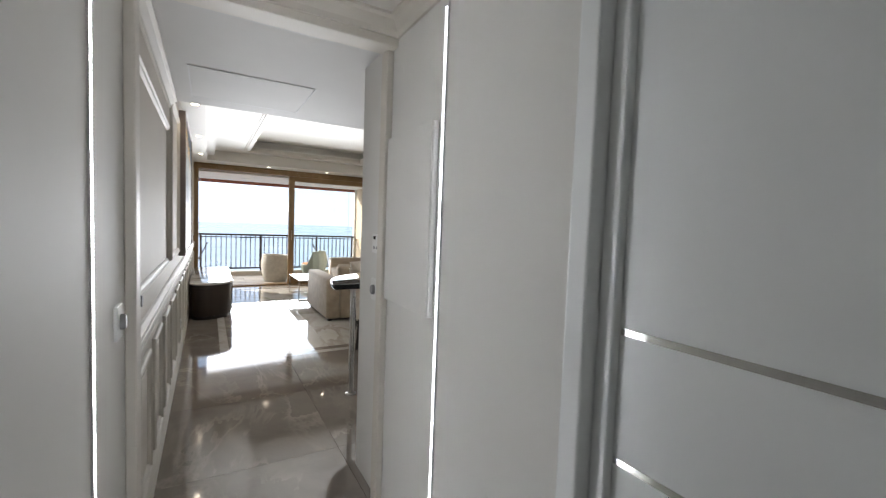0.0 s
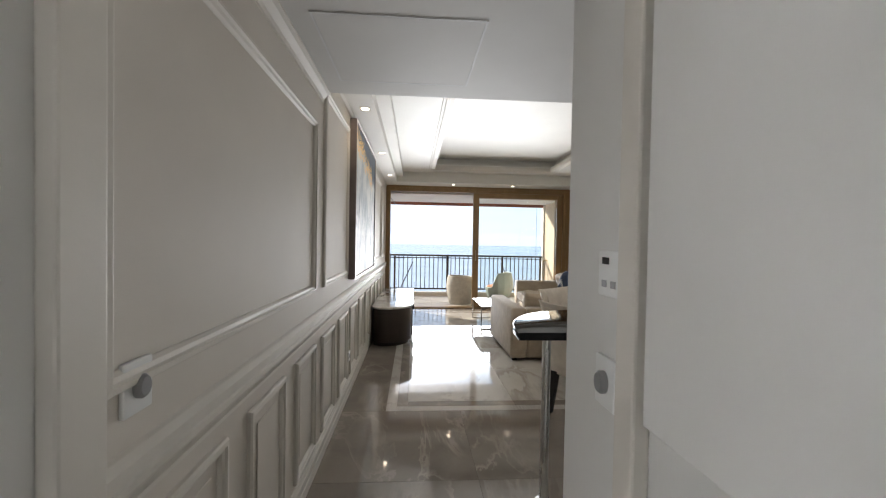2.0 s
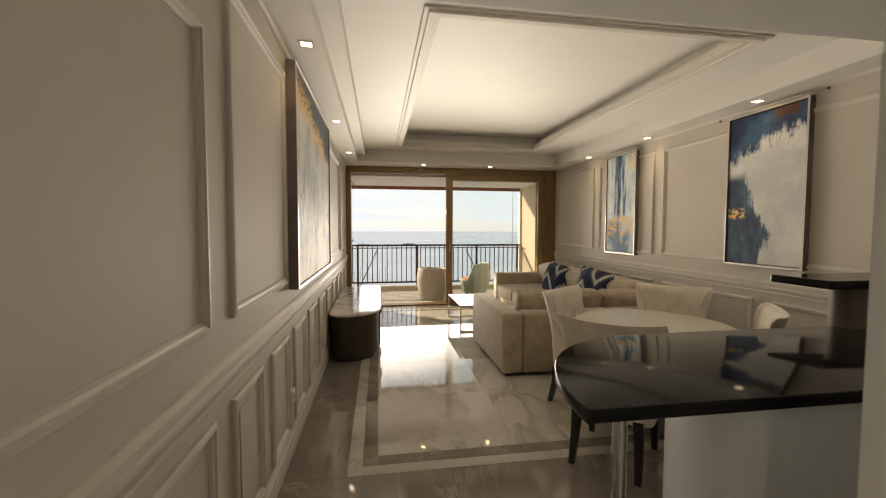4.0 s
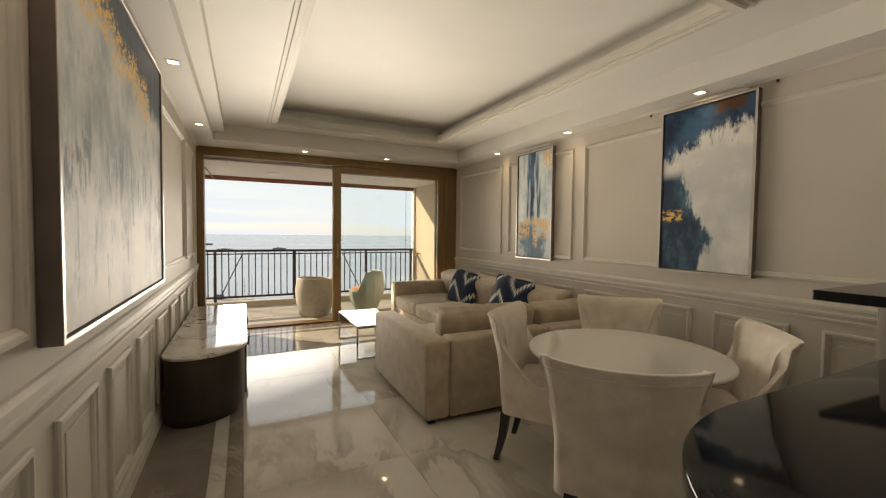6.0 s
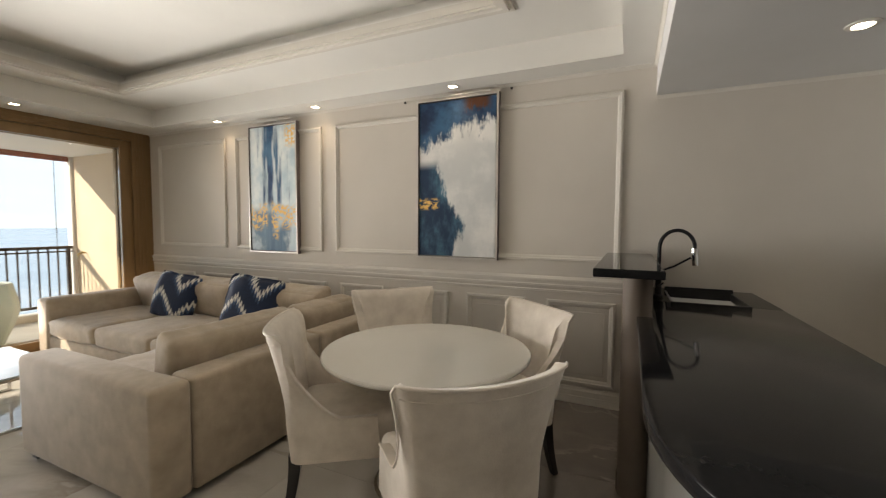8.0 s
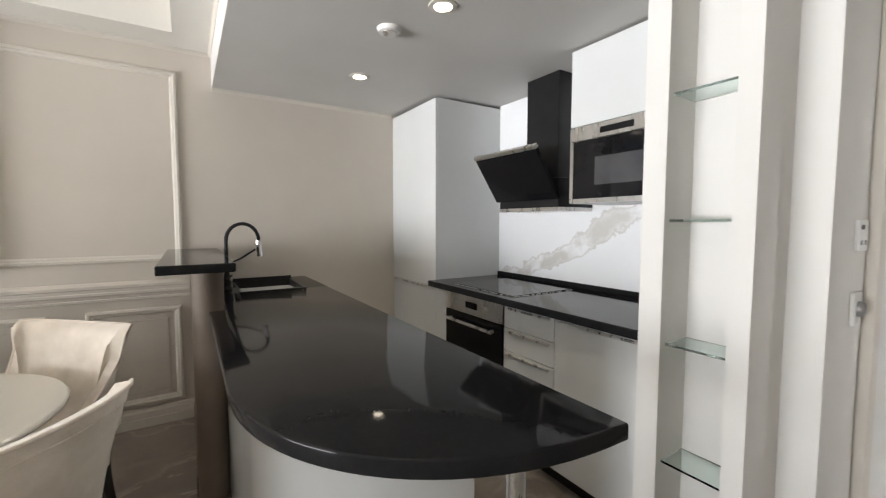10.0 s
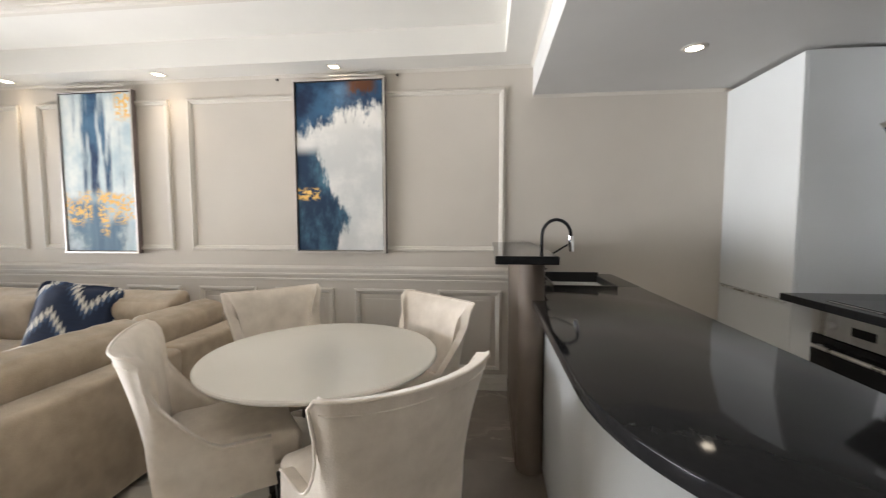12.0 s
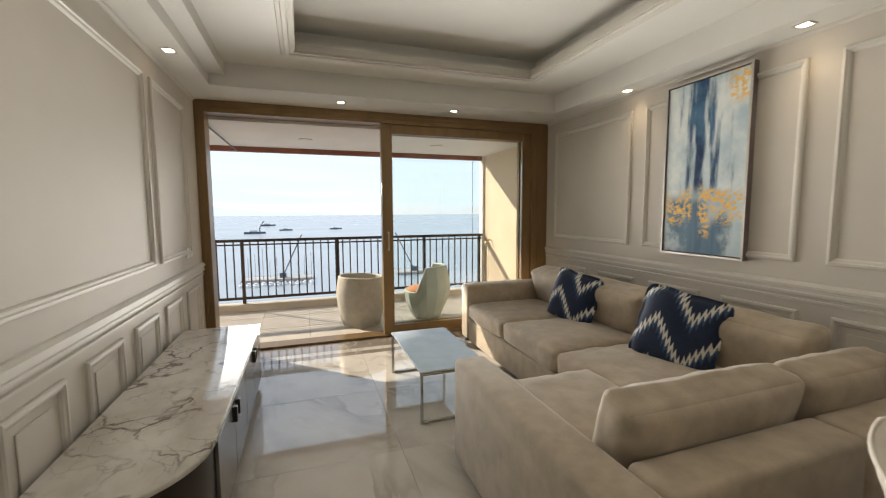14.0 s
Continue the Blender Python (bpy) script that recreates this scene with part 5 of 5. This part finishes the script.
# glass shelves in the niche
GLASSG = material("green_glass_edge", (0.30, 0.50, 0.45), (0.36, 0.56, 0.50), 0.06)
SHELFG = glass("shelf_glass", (0.80, 0.93, 0.89), 0.0, False)
for z in (0.50, 0.917, 1.342, 1.76):
    s = tagged(part("glass_shelf", box(NX0 + 0.001, NX1 - 0.001, NY - ND + 0.002, NY - 0.03, z, z + 0.008), SHELFG), "clear green-edged glass shelf in the niche", "shelf", "shelves in the niche")

# ---- ceiling lamps ----
LAMP = glow("downlight_glow", (1.0, 0.86, 0.66), 9.0)
DOTS = glow("kitchen_lamp_glow", (1.0, 0.90, 0.72), 9.0)
LEDM = glow("led_glow", (0.92, 0.96, 1.0), 56.0)
LEDR = glow("led_glow_dim", (0.92, 0.96, 1.0), 5.0)
WHITEP = material("white_plastic", (0.72, 0.72, 0.70), (0.77, 0.77, 0.75), 0.35)


def downlight(x, y):
    d = thing("downlight", pose(x, y, CH), "small square recessed downlight, lit", "lamp", "square downlights")
    bm = box(-0.045, 0.045, -0.045, -0.032, -0.004, 0.0, 0.001, 1)
    add_box(bm, -0.045, 0.045, 0.032, 0.045, -0.004, 0.0, 0.001, 1)
    add_box(bm, -0.045, -0.032, -0.032, 0.032, -0.004, 0.0, 0.001, 1)
    add_box(bm, 0.032, 0.045, -0.032, 0.032, -0.004, 0.0, 0.001, 1)
    part("bezel", bm, TRIM, d)
    part("lens", box(-0.027, 0.027, -0.027, 0.027, -0.003, -0.0005), LAMP, d, "warm lit lens")
    return d


first = downlight(0.14, 5.353)
for x, y in ((0.14, 7.09), (0.14, 8.83), (3.70, 5.85), (3.70, 7.27), (3.70, 8.63), (1.32, 9.80), (2.49, 9.80)):
    copy_thing(first, pose(x, y, CH))


def spot_lamp(x, y, z, power, col, cone=115):
    s = new("downlight_beam", bpy.data.lights.new("downlight_beam", "SPOT"))
    s.data.energy, s.data.color, s.data.spot_size, s.data.spot_blend, s.data.shadow_soft_size = power, col, radians(cone), 0.8, 0.05
    s.location = (x, y, z)
    return s


for x, y in ((3.70, 5.85), (3.70, 7.27), (3.70, 8.63), (0.14, 5.353)):
    spot_lamp(x, y, CH - 0.012, 2.8, (1.0, 0.84, 0.62))
def round_light(x, y):
    d = thing("round_downlight", pose(x, y, CK), "round recessed kitchen downlight, lit", "lamp", "round downlights")
    smooth(part("bezel", lathe([(0.052, -0.006), (0.060, -0.004), (0.062, 0.0)], 28), TRIM, d))
    part("lens", lathe([(0.032, -0.008), (0.038, -0.0065), (0.038, -0.006)], 28), DOTS, d, "warm lit lens")
    return d


for x, y in ((3.08, 3.61), (2.10, 3.61)):
    round_light(x, y)
    spot_lamp(x, y, CK - 0.02, 6.0, (1.0, 0.88, 0.70), 84)
det = thing("smoke_detector", pose(2.41, 3.715, CK), "round white smoke detector on the kitchen ceiling", "detector")
smooth(part("body", lathe([(0.040, -0.020), (0.050, -0.017), (0.056, -0.006), (0.058, 0.0)], 32), WHITEP, det))
part("ring", lathe([(0.030, -0.023), (0.035, -0.0225), (0.036, -0.018)], 28), METAL, det)

# ---- entrance ----
CHANNEL = material("led_channel", (0.58, 0.58, 0.58), (0.64, 0.64, 0.64), 0.6)


def led_strip(x, y, face, lit):
    s = thing("led_strip", pose(x, y, 0), "upright LED light strip in a slim wall channel", "lamp", "light strips in the entrance")
    part("channel", box(-0.002 if face > 0 else -0.006, 0.006 if face > 0 else 0.002, -0.012, 0.012, 0.0, 2.2), CHANNEL, s, "pale strip channel")
    bm = bmesh.new()
    for k in range(216):
        z = 0.03 + 0.010 * k
        x0 = 0.006 if face > 0 else -0.0072
        vs = [bm.verts.new(c) for c in ((x0, -0.005, z), (x0 + 0.0012, -0.005, z), (x0 + 0.0012, 0.005, z), (x0, 0.005, z), (x0, -0.006, z + 0.0058), (x0 + 0.0012, -0.006, z + 0.0058), (x0 + 0.0012, 0.006, z + 0.0058), (x0, 0.006, z + 0.0058))]
        for f in ((3, 2, 1, 0), (4, 5, 6, 7), (0, 1, 5, 4), (1, 2, 6, 5), (2, 3, 7, 6), (3, 0, 4, 7)):
            bm.faces.new([vs[i] for i in f])
    p = part("diode_row", bm, lit, s, "row of lit white diodes")
    p["kind"] = "stuff"
    return s


led_strip(0.0, 2.03, 1, LEDM)
led_strip(1.0, 2.057, -1, LEDR)

brd = thing("cabinet_door", pose(0, 0, 0), "white meter cabinet door on the entrance wall", "cabinet door")
part("panel", box(0.972, 0.999, 2.10, 2.53, 1.045, 1.79, 0.003), ENTRY, brd)
part("edge_profile", box(0.978, 0.9995, 2.093, 2.0985, 1.045, 1.79, 0.002, 1), WHITEP, brd, "thin white edge profile")


GREYB = material("grey_button", (0.22, 0.22, 0.22), (0.28, 0.28, 0.28), 0.35, 0.5)


def plate(m, w, h, name, label, oval=True):
    """A wall plate: local x along the wall, z up, facing -y."""
    p = thing(name, m, label, "switch")
    part("plate", box(-w / 2, w / 2, -0.011, 0.0, -h / 2, h / 2, 0.003), WHITEP, p)
    if oval:
        bm = lathe([(0.024, 0.0), (0.024, 0.010), (0.019, 0.016)], 24)
        bm.transform(Matrix.Translation((0, -0.011, 0)) @ Matrix.Rotation(math.pi / 2, 4, "X") @ Matrix.Diagonal((0.85, 1.05, 1, 1)))
        smooth(part("button", bm, GREYB, p, "round grey button"))
    return p


plate(pose(0.0, 2.355, 1.055, 0, 0, 90), 0.088, 0.11, "wall_switch", "square white wall switch with round grey button")
plate(pose(0.0, 2.722, 1.055, 0, 0, 90), 0.088, 0.11, "wall_switch", "square white wall switch with round grey button")
plate(pose(1.0, 2.71, 1.06, 0, 0, -90), 0.088, 0.11, "wall_switch", "square white wall switch with round grey button")
th = plate(pose(1.0, 2.70, 1.298, 0, 0, -90), 0.10, 0.10, "thermostat", "small white thermostat box on the passage wall", False)
part("display", box(-0.03, 0.0, -0.0125, -0.011, 0.02, 0.035), BLACKG, th)
part("key", box(0.01, 0.03, -0.0125, -0.011, -0.03, -0.015), GREYB, th)
part("key", box(-0.03, -0.01, -0.0125, -0.011, -0.03, -0.015), GREYB, th)
for y, z in ((9.56, 1.10), (9.66, 1.10)):
    plate(pose(0.0, y, z - 0.03, 0, 0, 90), 0.075, 0.085, "window_switch", "small white switch beside the balcony door", False)
so = plate(pose(0.014, 5.43, 0.35, 0, 0, 90), 0.08, 0.08, "wall_socket", "white wall socket low on the panelled wall", False)
part("hole", box(-0.02, 0.02, -0.0125, -0.011, -0.02, 0.02, 0.004, 1), GREYB, so)

hatch = thing("ceiling_hatch", pose(0, 0, 0), "flush white access hatch in the passage ceiling", "hatch")
# panel shares the darkened colour of the low ceiling's shade
part("panel", box(0.156, 0.844, 3.496, 4.164, CK - 0.003, CK - 0.0005, 0.001, 1), CEIL_SHADED, hatch)
for x0, x1, y0, y1 in ((0.146, 0.854, 3.486, 3.494), (0.146, 0.854, 4.166, 4.174), (0.146, 0.154, 3.494, 4.166), (0.846, 0.854, 3.494, 4.166)):
    part("gap_bead", box(x0, x1, y0, y1, CK - 0.0032, CK - 0.0005), CHANNEL, hatch, "dark gap round the hatch")
LACD = material("lacquered_door", (0.76, 0.78, 0.78), (0.80, 0.82, 0.82), 0.30, scale=1.2, rough_var=0.03)
door_1 = tagged(part("door_1", box(1.055, 1.095, 0.42, 1.32, 0.01, 2.09, 0.003), LACD), "glossy white door with inlaid steel strips", "door", kind="structure")
for z in (0.28, 0.58, 0.88, 1.176):
    part("steel_strip", box(1.0535, 1.056, 0.425, 1.315, z - 0.008, z + 0.008), STEEL, door_1, "inlaid steel strip")
bm = box(1.03, 1.119, 1.32, 1.36, 0.0, 2.16, 0.004)
add_box(bm, 0.985, 1.119, 1.362, 1.42, 0.0, 2.16, 0.006)
add_box(bm, 0.985, 1.119, 0.32, 0.42, 0.0, 2.16, 0.006)
add_box(bm, 0.985, 1.119, 0.421, 1.361, 2.095, 2.16, 0.006)
tagged(part("trim_door", bm, LACD), "white painted door frame", "door frame", kind="structure")

# ---- floor pieces ----
tile_meshes = {}


def tile(x0, x1, y0, y1, mat_, name):
    g = 0.0008
    size = (round(x1 - x0, 3), round(y1 - y0, 3), mat_.name)
    if size not in tile_meshes:
        ob = part(name, box(-size[0] / 2 + g, size[0] / 2 - g, -size[1] / 2 + g, size[1] / 2 - g, -0.010, 0.0, 0.0006, 1), mat_, floor)
        tile_meshes[size] = ob.data
    else:
        ob = new(name, tile_meshes[size])
        ob.parent = floor
    ob.location = ((x0 + x1) / 2, (y0 + y1) / 2, 0)


def tile_run(x0, x1, y0, y1, nx, ny, mat_, name):
    for i in range(nx):
        for j in range(ny):
            tile(x0 + (x1 - x0) * i / nx, x0 + (x1 - x0) * (i + 1) / nx, y0 + (y1 - y0) * j / ny, y0 + (y1 - y0) * (j + 1) / ny, mat_, name)


FX0, FX1, FY0, FY1 = 0.54, 3.25, 5.29, 9.62
tile_run(FX0, FX1, FY0, FY1, 3, 5, FIELD, "field_tile")
# frame of a taupe band, a pale band and the taupe border
tile_run(FX0 - 0.09, FX0, FY0 - 0.10, FY1 + 0.10, 1, 5, TAUPE, "band_tile")
tile_run(FX1, FX1 + 0.09, FY0 - 0.10, FY1 + 0.10, 1, 5, TAUPE, "band_tile")
tile_run(FX0, FX1, FY0 - 0.10, FY0, 3, 1, TAUPE, "band_tile")
tile_run(FX0, FX1, FY1, FY1 + 0.10, 3, 1, TAUPE, "band_tile")
tile_run(FX0 - 0.175, FX0 - 0.09, FY0 - 0.19, FY1 + 0.19, 1, 5, PALE, "strip_tile")
tile_run(FX1 + 0.09, FX1 + 0.175, FY0 - 0.19, FY1 + 0.19, 1, 5, PALE, "strip_tile")
tile_run(FX0 - 0.09, FX1 + 0.09, FY0 - 0.19, FY0 - 0.10, 3, 1, PALE, "strip_tile")
tile_run(FX0 - 0.09, FX1 + 0.09, FY1 + 0.10, FY1 + 0.19, 3, 1, PALE, "strip_tile")
tile_run(0.0, FX0 - 0.175, 5.10, 10.08, 1, 6, TAUPE, "border_tile")
tile_run(FX1 + 0.175, W, 5.10, 10.08, 1, 6, TAUPE, "border_tile")
tile_run(FX0 - 0.175, FX1 + 0.175, FY1 + 0.19, 10.08, 4, 1, TAUPE, "border_tile")
tile_run(0.0, W, 2.22, 5.10, 4, 3, TAUPE, "border_tile")
tile_run(0.0, 1.2, -0.6, 2.22, 1, 3, TAUPE, "border_tile")
